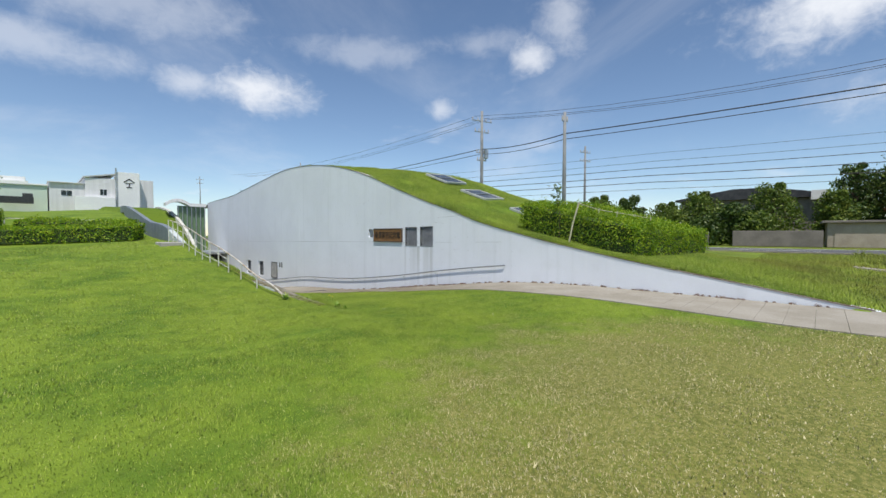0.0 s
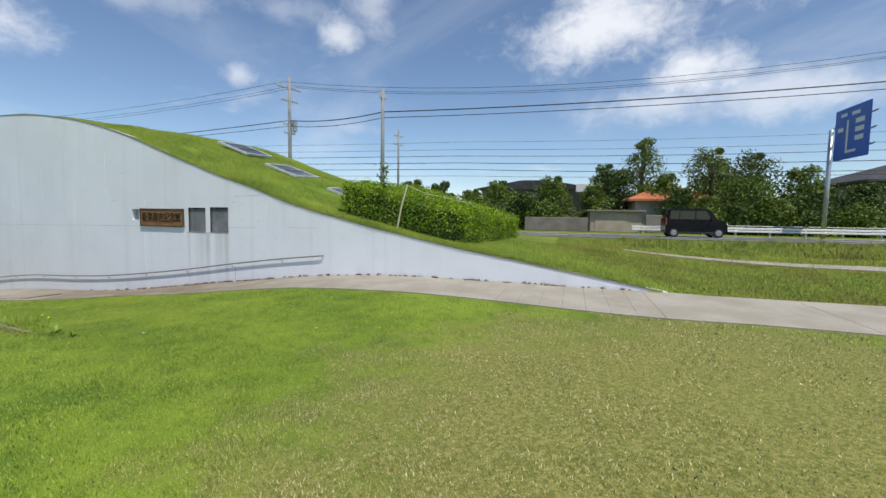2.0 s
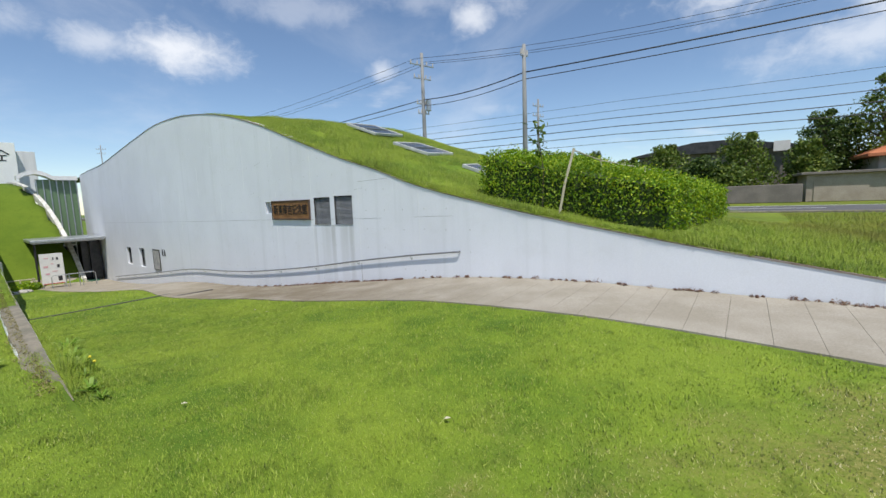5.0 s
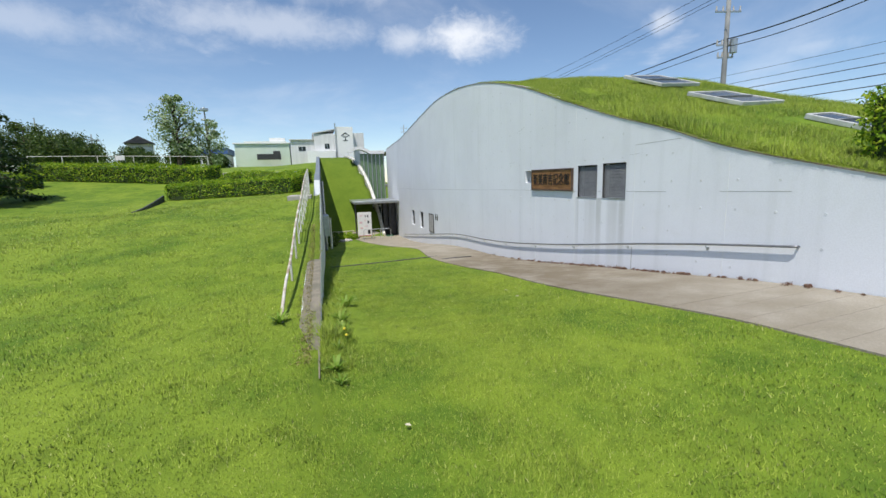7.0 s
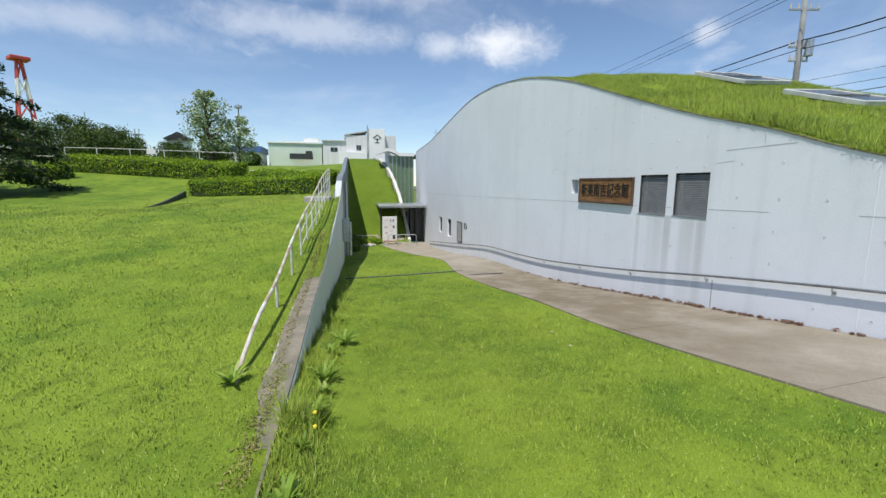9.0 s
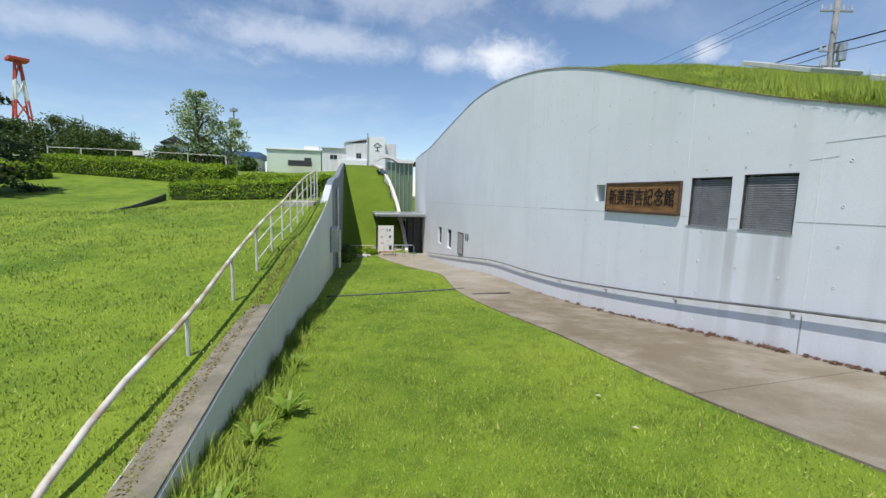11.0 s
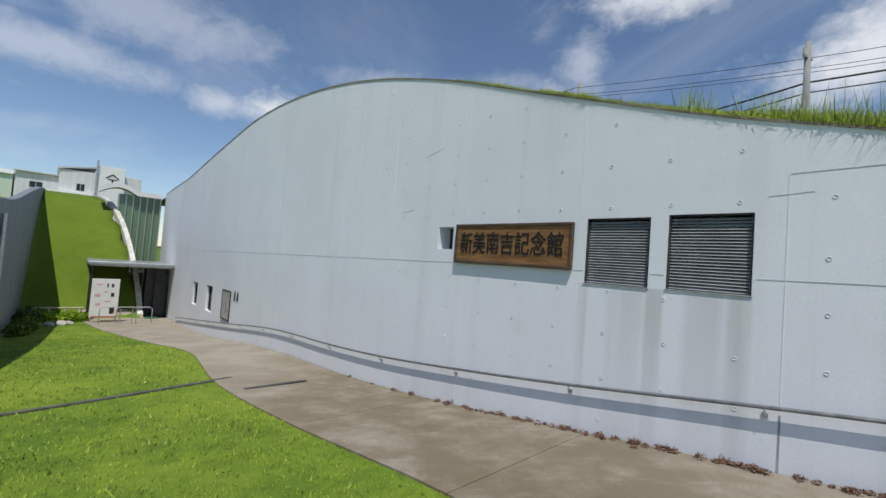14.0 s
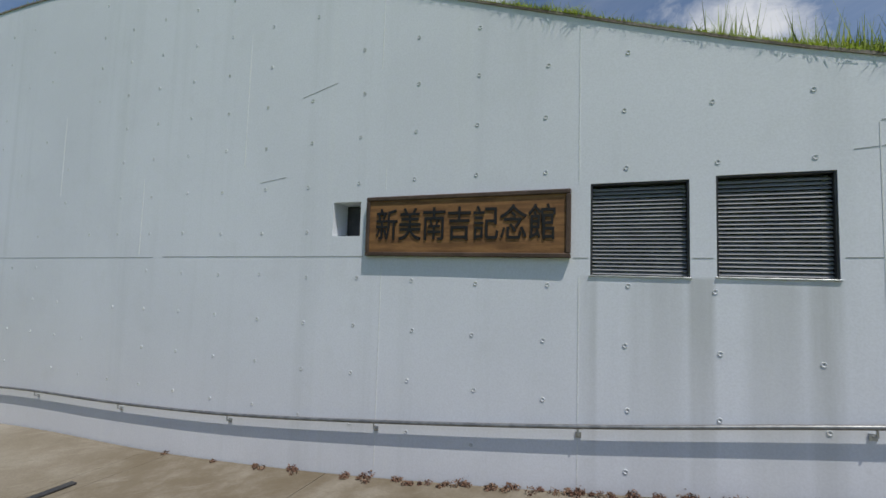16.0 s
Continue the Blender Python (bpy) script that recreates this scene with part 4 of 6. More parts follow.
# ---- hedge on the bank, with its stakes and sapling ----
hedge("clipped_hedge", (6.15, 12.55), (-3.25, 2.45), (4.9, 4.9), 1.10, "dense clipped hedge with yellow-green tips on the grass roof", 3, 0.066, 950, roof_at, 0.26)
stakes = thing("hedge_stakes", "pale bamboo stakes and rail tied along a clipped hedge", "stakes")
part("stake", pipe([(4.40, 13.72, 1.45), (4.52, 13.72, 2.1), (4.72, 13.72, 2.84)], 0.028, 7), BAMBOO, stakes)
last = Vector((4.72, 13.72, 2.80))
for i in range(1, 7):
    p = Vector((4.72 + 0.82 * i, 13.72 + 0.55 * i, 0))
    p.z = roof_at(p.x, p.y) + 1.24 - 0.02 * i
    part("stake", pipe([p - Vector((0.03, 0, 0.5)), p + Vector((0.02, 0, 0.12))], 0.022, 6), BAMBOO, stakes)
    if i < 5:
        part("rail", pipe([last, p + Vector((0, 0, 0.07))], 0.014, 6), BAMBOO, stakes)
    last = p + Vector((0, 0, 0.07))
sap = thing("sapling", "thin sapling with dark leaves rising through a hedge", "sapling")
foot = Vector((4.15, 14.1, roof_at(4.15, 14.1)))
stem = [foot, foot + Vector((0.03, 0, 0.9)), foot + Vector((-0.05, 0, 1.5)), foot + Vector((-0.10, 0, 1.95))]
part("stem", pipe(stem, 0.012, 5, taper=0.4), BARK, sap)
rng = np.random.default_rng(8)
pl = np.array([np.array(foot) + (-0.06 + rng.normal() * 0.10, rng.normal() * 0.10, rng.uniform(1.2, 2.0)) for _ in range(70)])
leaf_mesh("leaves", pl, np.tile((0, 0, 1.0), (70, 1)), 0.12, TREE_LEAF, sap, seed=4)

# ---- skylights ----
def skylight(s, d, w, depth):
    """A framed pane lying on the turf, tilted with it."""
    cx, cy = (float(v) for v in front_xy(s, d))
    m = on_wall(s, d, roof_at(cx, cy) + 0.13)
    e = 0.5
    x1, y1 = (float(v) for v in front_xy(s + e, d))
    x2, y2 = (float(v) for v in front_xy(s, d + e))
    right = Vector((cx - x1, cy - y1, roof_at(cx, cy) - roof_at(x1, y1))).normalized()
    deep = Vector((x2 - cx, y2 - cy, roof_at(x2, y2) - roof_at(cx, cy))).normalized()
    up = right.cross(deep).normalized()
    m2 = Matrix((right, up.cross(right), up)).transposed().to_4x4()
    m2.translation = m.translation
    k = thing("skylight", "low white-framed skylight set in the grass roof", "skylight", "roof skylights", m2)
    for size, place in (((w, 0.045, 0.11), (0, -depth / 2, 0)), ((w, 0.045, 0.11), (0, depth / 2, 0)), ((0.045, depth - 0.045, 0.11), (-w / 2 + 0.0225, 0, 0)), ((0.045, depth - 0.045, 0.11), (w / 2 - 0.0225, 0, 0))):
        part("frame", box(size, place, bevel=0.012), FRAME_GREY, k)
    part("pane", box((w - 0.08, depth - 0.04, 0.03), (0, 0, 0.02)), SKY_GLASS, k, "grey glass pane")
    part("bar", box((0.04, depth - 0.1, 0.03), (0, 0, 0.05)), STEEL, k)
    return k


SKY_GLASS = make_glass("skylight_glass", (0.035, 0.04, 0.038), 0.2)
skylight(16.9, 4.4, 1.75, 1.5)
skylight(13.9, 3.9, 1.7, 1.4)
skylight(11.0, 3.4, 1.2, 0.8)

# ---- road ----
RW, RN = Vector((0.797, -0.604, 0)), Vector((0.604, 0.797, 0))


def road_point(a, b, z=ROAD_Z):
    return RW * a + RN * b + Vector((0, 0, z))


ROAD_FRAME = Matrix((RW, RN, Vector((0, 0, 1)))).transposed().to_4x4()
road = tagged(part("road", box((300, 7.2, 0.14), road_point(0, 30.0, ROAD_Z - 0.03), ROAD_FRAME), ASPHALT), "grey asphalt road with white lines behind the bank", "road", kind="structure")
for b, w in ((26.75, 0.15), (33.25, 0.15)):
    part("edge_line", box((300, w, 0.012), road_point(0, b, ROAD_Z + 0.046), ROAD_FRAME), LINE, road)
for i in range(-14, 15):
    part("dash", box((4.0, 0.14, 0.012), road_point(i * 8.0, 30.0, ROAD_Z + 0.046), ROAD_FRAME), LINE, road)
tagged(part("kerb", box((300, 0.18, 0.22), road_point(0, 26.3, ROAD_Z - 0.02), ROAD_FRAME, 0.02), KERB), "worn concrete kerb along the road", "kerb", kind="structure")
fv, ff = [], []
for i in range(61):
    a = 2.0 + 0.7 * i
    near, far = 21.0 + 0.015 * a, 21.2 + 0.04 * min(a, 14)
    for b, h in ((near, -0.1), (near, 0.05), (far, 0.05), (far, -0.1)):
        p = road_point(a, b, 0)
        fv.append((p.x, p.y, at_ground(p.x, p.y) + h))
    if i:
        ff += [(4 * i - 4 + k, 4 * i - 3 + k, 4 * i + 1 + k, 4 * i + k) for k in range(3)]
tagged(obj_from("footway", fv, ff, PAVING), "narrow bare concrete strip across the grass bank", "footway", kind="structure")

guard = thing("guard_rail", "white steel guard rail on posts beside the road", "guard rail")
for z, h in ((ROAD_Z + 0.58, 0.15), (ROAD_Z + 0.40, 0.13)):
    part("beam", box((60, 0.05, h), road_point(35.0, 34.3, z), ROAD_FRAME, 0.02), WHITE, guard)
for i in range(30):
    part("post", pipe([road_point(5.5 + 2 * i, 34.4), road_point(5.5 + 2 * i, 34.4, ROAD_Z + 0.68)], 0.06, 8), WHITE_PAINT, guard)
part("rear_rail", pipe([road_point(8, 35.6, ROAD_Z + 0.75), road_point(66, 35.6, ROAD_Z + 0.75)], 0.03, 6), WHITE_PAINT, guard)


# ---- black van on the road ----
def van(at):
    v = thing("car", "small black box-shaped van with silver wheels on the road", "car", at=at)
    side = [(-1.68, 0.28), (-1.70, 0.72), (-1.62, 1.05), (-1.52, 1.68), (-1.38, 1.76), (0.35, 1.775), (0.72, 1.68), (1.12, 1.10), (1.58, 1.00), (1.69, 0.78), (1.70, 0.30), (1.5, 0.22), (-1.5, 0.22)]
    bm = prism(side, 1.46)
    bmesh.ops.translate(bm, verts=bm.verts[:], vec=(0, -0.73, 0))
    bmesh.ops.recalc_face_normals(bm, faces=bm.faces[:])
    bmesh.ops.bevel(bm, geom=bm.edges[:], offset=0.045, segments=2, affect="EDGES")
    part("body", bm, CAR_PAINT, v)
    for y in (-0.735, 0.735):
        for x0, x1, lean in ((-1.48, -0.98, 0.05), (-0.92, -0.1, 0.0), (-0.04, 0.62, -0.22)):
            o = [(x0, 1.10), (x1 + (0.2 if lean < -0.1 else 0), 1.10), (x1 + lean * 0.6, 1.62), (x0 + (lean if lean > 0 else 0), 1.62)]
            g = prism(o, 0.016)
            bmesh.ops.translate(g, verts=g.verts[:], vec=(0, y - 0.008, 0))
            part("window", g, DARK_GLASS, v, "dark tinted window")
        for x, h in ((-0.35, 1.0), (0.3, 1.0)):
            part("door_handle", box((0.16, 0.03, 0.035), (x, y * 1.01, h), bevel=0.008), CAR_PAINT, v)
        part("mirror", box((0.1, 0.16, 0.15), (0.78, y * 1.13, 1.12), bevel=0.03), CAR_PAINT, v)
        part("sill", box((2.1, 0.03, 0.1), (0, y, 0.28), bevel=0.01), RUBBER, v)
    g = prism([(0, 0), (0.36, -0.46), (0.375, -0.45), (0.015, 0.01)], 1.22)
    bmesh.ops.translate(g, verts=g.verts[:], vec=(0.75, -0.61, 1.63))
    part("windscreen", g, DARK_GLASS, v, "dark windscreen")
    part("rear_window", box((0.02, 1.1, 0.45), (-1.60, 0, 1.38), Matrix.Rotation(radians(9), 4, "Y")), DARK_GLASS, v)
    for y in (-0.56, 0.56):
        part("headlight", box((0.1, 0.26, 0.17), (1.645, y, 0.82), bevel=0.03), LAMP_GLASS, v, "clear headlight")
        part("tail_light", box((0.06, 0.13, 0.42), (-1.66, y * 1.18, 0.95), bevel=0.02), RED, v, "red tail light")
    part("number_plate", box((0.015, 0.33, 0.165), (1.715, 0, 0.45)), LAMP_GLASS, v)
    part("bumper", box((0.14, 1.4, 0.2), (1.66, 0, 0.38), bevel=0.04), CAR_PAINT, v)
    for x in (-1.22, 1.22):
        for y in (-0.66, 0.66):
            w = new("wheel")
            w.parent = v
            w.location = (x, y, 0.285)
            bm = bmesh.new()
            bmesh.ops.create_cone(bm, cap_ends=True, segments=24, radius1=0.285, radius2=0.285, depth=0.17, matrix=Matrix.Rotation(radians(90), 4, "X"))
            bmesh.ops.bevel(bm, geom=[e for e in bm.edges if abs(e.verts[0].co.y - e.verts[1].co.y) < 0.01 and abs(e.verts[0].co.y) > 0.08], offset=0.03, segments=2, affect="EDGES")
            part("tyre", bm, RUBBER, w)
            bm = bmesh.new()
            bmesh.ops.create_cone(bm, cap_ends=True, segments=18, radius1=0.19, radius2=0.17, depth=0.185, matrix=Matrix.Rotation(radians(90), 4, "X"))
            part("rim", bm, ALLOY, w, "silver rim")
            for k in range(5):
                q = Matrix.Rotation(radians(72 * k), 4, "Y")
                part("spoke", box((0.05, 0.2, 0.15), q @ Vector((0, 0, 0.09)), q, 0.008), ALLOY, w)
    return v


van(Matrix.Translation(road_point(8.05, 31.3, ROAD_Z + 0.045)) @ ROAD_FRAME)

# ---- blue direction sign ----
dsign = thing("road_sign", "large blue direction sign on a tall grey pole", "road sign")
pb = road_point(16.7, 34.9, ROAD_Z)
part("pole", pipe([pb - Vector((0, 0, 0.2)), pb + Vector((0, 0, 7.0))], 0.13, 12), STEEL, dsign, smooth=True)
sf = Matrix((-RN, RW, Vector((0, 0, 1)))).transposed().to_4x4()
face_at = pb - RN * 2.0 + Vector((0, 0, 6.5))
part("panel", box((3.2, 0.06, 3.1), face_at, sf, 0.02), BLUE_SIGN, dsign, "blue panel")
for dz in (-0.9, 0.0, 0.9):
    part("arm", pipe([pb + Vector((0, 0, 6.2 + dz)) + RW * 0.12, face_at - RN * 1.9 + RW * 0.12 + Vector((0, 0, dz))], 0.05, 6), STEEL, dsign)
for dx, dz, w, h in ((-0.35, -0.15, 0.16, 1.9), (-0.75, 1.15, 0.55, 0.2), (0.35, 1.1, 0.7, 0.2), (0.75, 0.6, 0.75, 0.28), (0.75, 0.1, 0.75, 0.28), (0.75, -0.4, 0.75, 0.28), (0.05, -1.1, 0.95, 0.16), (-1.0, 0.3, 0.5, 0.24)):
    part("marking", box((w, 0.012, h), face_at + sf.to_3x3() @ Vector((dx, -0.037, dz)), sf), WHITE, dsign, "white marking")


# ---- utility poles and cables ----
def utility_pole(at, height, arms, label, radius=0.17):
    p = thing("utility_pole", label, "utility pole", "roadside poles")
    base = Vector(at)
    part("pole", pipe([base - Vector((0, 0, 0.3)), base + Vector((0, 0, height * 0.5)), base + Vector((0, 0, height))], radius, 10, taper=0.62), POLE, p, smooth=True)
    for z, w in arms:
        c = base + Vector((0, 0, z))
        part("crossarm", box((w, 0.09, 0.09), c, ROAD_FRAME @ Matrix.Rotation(radians(70), 4, "Z"), 0.01), STEEL, p)
        ax = (ROAD_FRAME @ Matrix.Rotation(radians(70), 4, "Z")).col[0].to_3d()
        for k in (-0.46, -0.2, 0.2, 0.46):
            bm = pipe([c + ax * w * k + Vector((0, 0, 0.04)), c + ax * w * k + Vector((0, 0, 0.3))], 0.055, 7, taper=0.6)
            part("insulator", bm, CERAMIC, p)
    return base


P1, P2, P3 = Vector((2.41, 38.91, ROAD_Z)), Vector((7.4, 27.7, ROAD_Z)), Vector((16.1, 54.5, 1.5))
utility_pole(P1, 12.2, ((11.3, 2.2), (10.3, 1.6), (8.4, 1.2), (7.7, 1.0)), "grey concrete utility pole with crossarms and fittings", 0.19)
utility_pole(P2, 8.9, ((8.35, 0.5),), "slim grey concrete utility pole carrying cables", 0.15)
utility_pole(P3, 11.4, ((10.6, 1.8), (9.5, 1.8)), "distant utility pole with two crossarms")
for at, h in (((-30, 78, 2), 13), ((-70, 110, 3), 14), ((-3.5, 92, 2), 9)):
    utility_pole(at, h, ((h - 0.9, 1.8), (h - 1.9, 1.6)), "far utility pole behind the museum roof", 0.16)
tr = thing("transformer", "grey pole-mounted fittings box on a utility pole", "transformer")
part("body", pipe([P1 + Vector((0.4, 0, 7.9)), P1 + Vector((0.4, 0, 8.7))], 0.2, 10), STEEL, tr)


def cable(a, b, sag, radius=0.018):
    a, b = Vector(a), Vector(b)
    pts = [a.lerp(b, k / 14) - Vector((0, 0, sag * 4 * (k / 14) * (1 - k / 14))) for k in range(15)]
    ob = part("overhead_cable", pipe(pts, radius, 5), CABLE)
    return tagged(ob, "black overhead cable strung between utility poles", "cable", "overhead cables")


R2 = RW * 26 + RN * 27.0
for z2, z1, zr, rad in ((7.5, 8.75, 8.3, 0.034), (7.15, 8.3, 7.95, 0.022)):
    cable((P2.x, P2.y, P2.z + z2), (P1.x, P1.y, P1.z + z1), 0.25, rad)
    cable((P2.x, P2.y, P2.z + z2), (R2.x, R2.y, P2.z + zr), 0.35, rad)
    cable((P1.x, P1.y, P1.z + z1), (-45, 84, 10.5), 0.8, rad)
R1 = RW * 34 + RN * 30.0
for k, dz in ((-0.8, 0), (0.3, 0.05), (0.8, 0.1)):
    o = RN * k
    cable(P1 + o + Vector((0, 0, 11.6)), Vector((R1.x, R1.y, 13.2)) + o + Vector((0, 0, dz)), 2.3, 0.014)
    cable(P1 + o + Vector((0, 0, 11.6)), Vector((-45, 84, 13.5)) + o * 2, 1.2, 0.014)
for z, b, rad, dz in ((6.85, 35.5, 0.022, 0.35), (6.3, 35.5, 0.026, 0.1), (5.75, 35.2, 0.024, -0.2), (7.6, 37, 0.014, 0.3), (5.3, 36, 0.014, 0.5), (8.4, 38, 0.012, 0.4)):
    cable(road_point(-75, b, z + 1.6), road_point(-8, b, z), 0.3, rad)
    cable(road_point(-8, b, z), road_point(60, b, z + 1.2 + dz), 0.9, rad)


# ---- houses and trees across the road ----
def house_box(parent, a, b, z0, w, depth, h, material, name="wall"):
    return part(name, box((w, depth, h), road_point(a + w / 2, b + depth / 2, z0 + h / 2), ROAD_FRAME, 0.03), material, parent)


def gable(parent, a, b, z, w, depth, h, material, over=0.5):
    o = [(-over, 0), (w + over, 0), (w + over, 0.16), (w * 0.62, h), (w * 0.38, h), (-over, 0.16)]
    bm = prism(o, depth + 2 * over)
    bmesh.ops.transform(bm, verts=bm.verts[:], matrix=Matrix.Translation(road_point(a, b - over, z)) @ ROAD_FRAME)
    return part("roof", bm, material, parent)


def hip(parent, a, b, z, w, depth, h, material, over=0.7):
    bm = bmesh.new()
    lo = [bm.verts.new(road_point(a + x, b + y, z)) for x, y in ((-over, -over), (w + over, -over), (w + over, depth + over), (-over, depth + over))]
    lo2 = [bm.verts.new(v.co + Vector((0, 0, 0.2))) for v in lo]
    ridge = [bm.verts.new(road_point(a + x, b + depth / 2, z + h)) for x in (depth * 0.45, max(depth * 0.46, w - depth * 0.45))]
    bm.faces.new(lo[::-1])
    for i in range(4):
        j = (i + 1) % 4
        bm.faces.new((lo[i], lo[j], lo2[j], lo2[i]))
    bm.faces.new((lo2[0], lo2[1], ridge[1], ridge[0]))
    bm.faces.new((lo2[2], lo2[3], ridge[0], ridge[1]))
    bm.faces.new((lo2[1], lo2[2], ridge[1]))
    bm.faces.new((lo2[3], lo2[0], ridge[0]))
    return part("roof", bm, material, parent)


def house_window(parent, a, b, z, w, h):
    win = new("window")
    win.parent = parent
    part("pane", box((w, 0.05, h), road_point(a, b - 0.02, z), ROAD_FRAME), DARK_GLASS, win)
    part("frame", box((w + 0.12, 0.06, 0.07), road_point(a, b - 0.03, z - h / 2), ROAD_FRAME), STEEL, win)
    part("frame", box((w + 0.12, 0.06, 0.07), road_point(a, b - 0.03, z + h / 2), ROAD_FRAME), STEEL, win)
    part("frame", box((0.06, 0.06, h), road_point(a, b - 0.03, z), ROAD_FRAME), STEEL, win)


STUCCO_WARM = surface("beige_stucco", (0.33, 0.275, 0.225), (0.42, 0.36, 0.30), 1, 20, 0.9)
garage = thing("garage", "low beige rendered garage behind a garden wall", "garage")
house_box(garage, 2.6, 41, ROAD_Z, 4.2, 5, 1.75, STUCCO_WARM)
part("roof", box((4.8, 5.6, 0.16), road_point(4.7, 43.5, ROAD_Z + 1.83), ROAD_FRAME, 0.02), STUCCO_DARK, garage)
part("shutter", box((2.6, 0.06, 1.45), road_point(4.3, 40.98, ROAD_Z + 0.75), ROAD_FRAME), STUCCO_WARM, garage)
yard = thing("garden_wall", "dark weathered block garden wall beside the road", "garden wall")
for a0, a1, h in ((-6.5, -4.6, 1.15), (-3.0, 2.4, 1.2), (7.0, 10.5, 1.5)):
    house_box(yard, a0, 40.5, ROAD_Z, a1 - a0, 0.2, h, STUCCO_DARK, "panel")
redh = thing("house", "house with an orange tiled roof among trees", "house")
house_box(redh, 7.0, 46, ROAD_Z, 6.5, 7, 2.9, STUCCO)
hip(redh, 7.0, 46, ROAD_Z + 2.9, 6.5, 7, 1.9, BRICKY)
darkh = thing("house", "long low house with a dark flat-pitched roof behind trees", "house")
house_box(darkh, -9.5, 55, ROAD_Z, 13, 8, 4.6, STUCCO_DARK)
gable(darkh, -9.5, 55, ROAD_Z + 4.6, 13, 8, 1.1, SLATE)
part("panel", box((1.2, 0.1, 0.9), road_point(2.4, 54.4, 5.6), ROAD_FRAME), WHITE, darkh)
greyh = thing("house", "two-storey grey house with balconies and a dark hipped roof", "house")
house_box(greyh, 30.0, 54, ROAD_Z, 15, 9, 5.2, STUCCO_DARK)
hip(greyh, 30.0, 54, ROAD_Z + 5.2, 15, 13, 2.7, SLATE, 1.2)
for a0, w in ((30.3, 5.2), (37.7, 6.5)):
    part("balcony", box((w, 1.2, 1.1), road_point(a0 + w / 2, 53.4, ROAD_Z + 3.0), ROAD_FRAME, 0.04), STUCCO, greyh)
for a, z, w, h in ((31.7, 4.9, 1.8, 1.3), (34.5, 4.9, 1.5, 1.3), (40.0, 4.9, 2.2, 1.3), (32.5, 2.1, 2.2, 1.8), (39.0, 2.0, 2.4, 1.8)):
    house_window(greyh, a, 54, z, w, h)
TREES = [  # along the road, back from it, height, spread, leaf size, slim
    (-15.5, 46, 5.4, 2.6, 0.30, False), (-12.2, 45, 5.0, 2.4, 0.3, False), (-9.2, 47, 4.4, 2.4, 0.3, False), (-6.0, 45, 5.2, 2.4, 0.28, False), (-3.4, 43, 3.8, 2.0, 0.28, False),
    (-0.6, 45, 5.6, 2.4, 0.28, False), (2.8, 50, 7.6, 2.4, 0.3, False), (6.4, 50, 10.4, 3.0, 0.3, False), (1.4, 46, 4.8, 2.0, 0.3, False), (8.6, 44, 4.2, 2.4, 0.26, False),
    (11.8, 47, 8.6, 3.3, 0.3, False), (15.4, 48, 8.2, 3.4, 0.3, False), (13.0, 42, 5.0, 2.8, 0.26, False), (18.6, 46, 6.4, 3.2, 0.3, False), (22.0, 44, 4.6, 2.6, 0.28, False), (10.2, 42, 3.4, 1.8, 0.25, False),
    (25.0, 42, 2.6, 1.6, 0.28, False), (-20.0, 48, 4.8, 2.8, 0.3, False), (-7.8, 43, 3.2, 1.8, 0.28, False), (17.0, 41.5, 3.6, 2.2, 0.26, False), (20.0, 41, 2.6, 1.8, 0.26, False),
    (-5.0, 42, 2.6, 1.9, 0.3, False), (-1.6, 42.5, 2.8, 2.0, 0.3, False), (9.8, 41.2, 2.2, 1.8, 0.3, False), (12.0, 41.3, 2.5, 2.0, 0.3, False), (15.0, 41.5, 2.9, 2.2, 0.3, False), (22.5, 42, 2.4, 1.8, 0.3, False), (8.0, 47.5, 6.0, 2.6, 0.3, False), (13.6, 50, 7.2, 3.0, 0.3, False), (4.2, 52, 7.0, 2.8, 0.3, False)]
for i, (a, b, h, sp, ls, slim) in enumerate(TREES):
    p = road_point(a + (1.8 if a > 0 else 0), b, ROAD_Z)
    tree("tree", p, h, sp, "tall slender dark green garden tree" if slim else "rounded dark green garden tree across the road", LIGHT_LEAF if i % 5 in (0, 2, 3) else TREE_LEAF, ls * 0.8, 6000, 20 + i, 19, 0.07, slim=slim)
ridge = tagged(part("backdrop", prism([(-300, 0), (-200, 9), (-120, 7), (-40, 5), (10, 6), (45, 10), (80, 17), (130, 14), (220, 18), (330, 8), (400, 0)], 40), PINE_LEAF), "low wooded ridge in the distance", "hill", kind="structure")
ridge.matrix_world = Matrix.Translation(road_point(40, 190, 0)) @ ROAD_FRAME

# ---- entrance ----
canopy = thing("entrance_canopy", "flat grey metal canopy on thin posts at the museum's entrance", "canopy")


def canopy_box(name, u0, u1, v0, v1, z0, z1, material, parent, bevel=0.02, label=""):
    bm = bmesh.new()
    c = [[bm.verts.new(uv_point(u, v, z)) for u, v in ((u0, v0), (u1, v0), (u1, v1), (u0, v1))] for z in (z0, z1)]
    bm.faces.new(c[0])
    bm.faces.new(c[1][::-1])
    for i in range(4):
        bm.faces.new((c[0][i], c[0][(i + 1) % 4], c[1][(i + 1) % 4], c[1][i]))
    if bevel:
        bmesh.ops.bevel(bm, geom=bm.edges[:], offset=bevel, segments=1, affect="EDGES")
    return part(name, bm, material, parent, label)


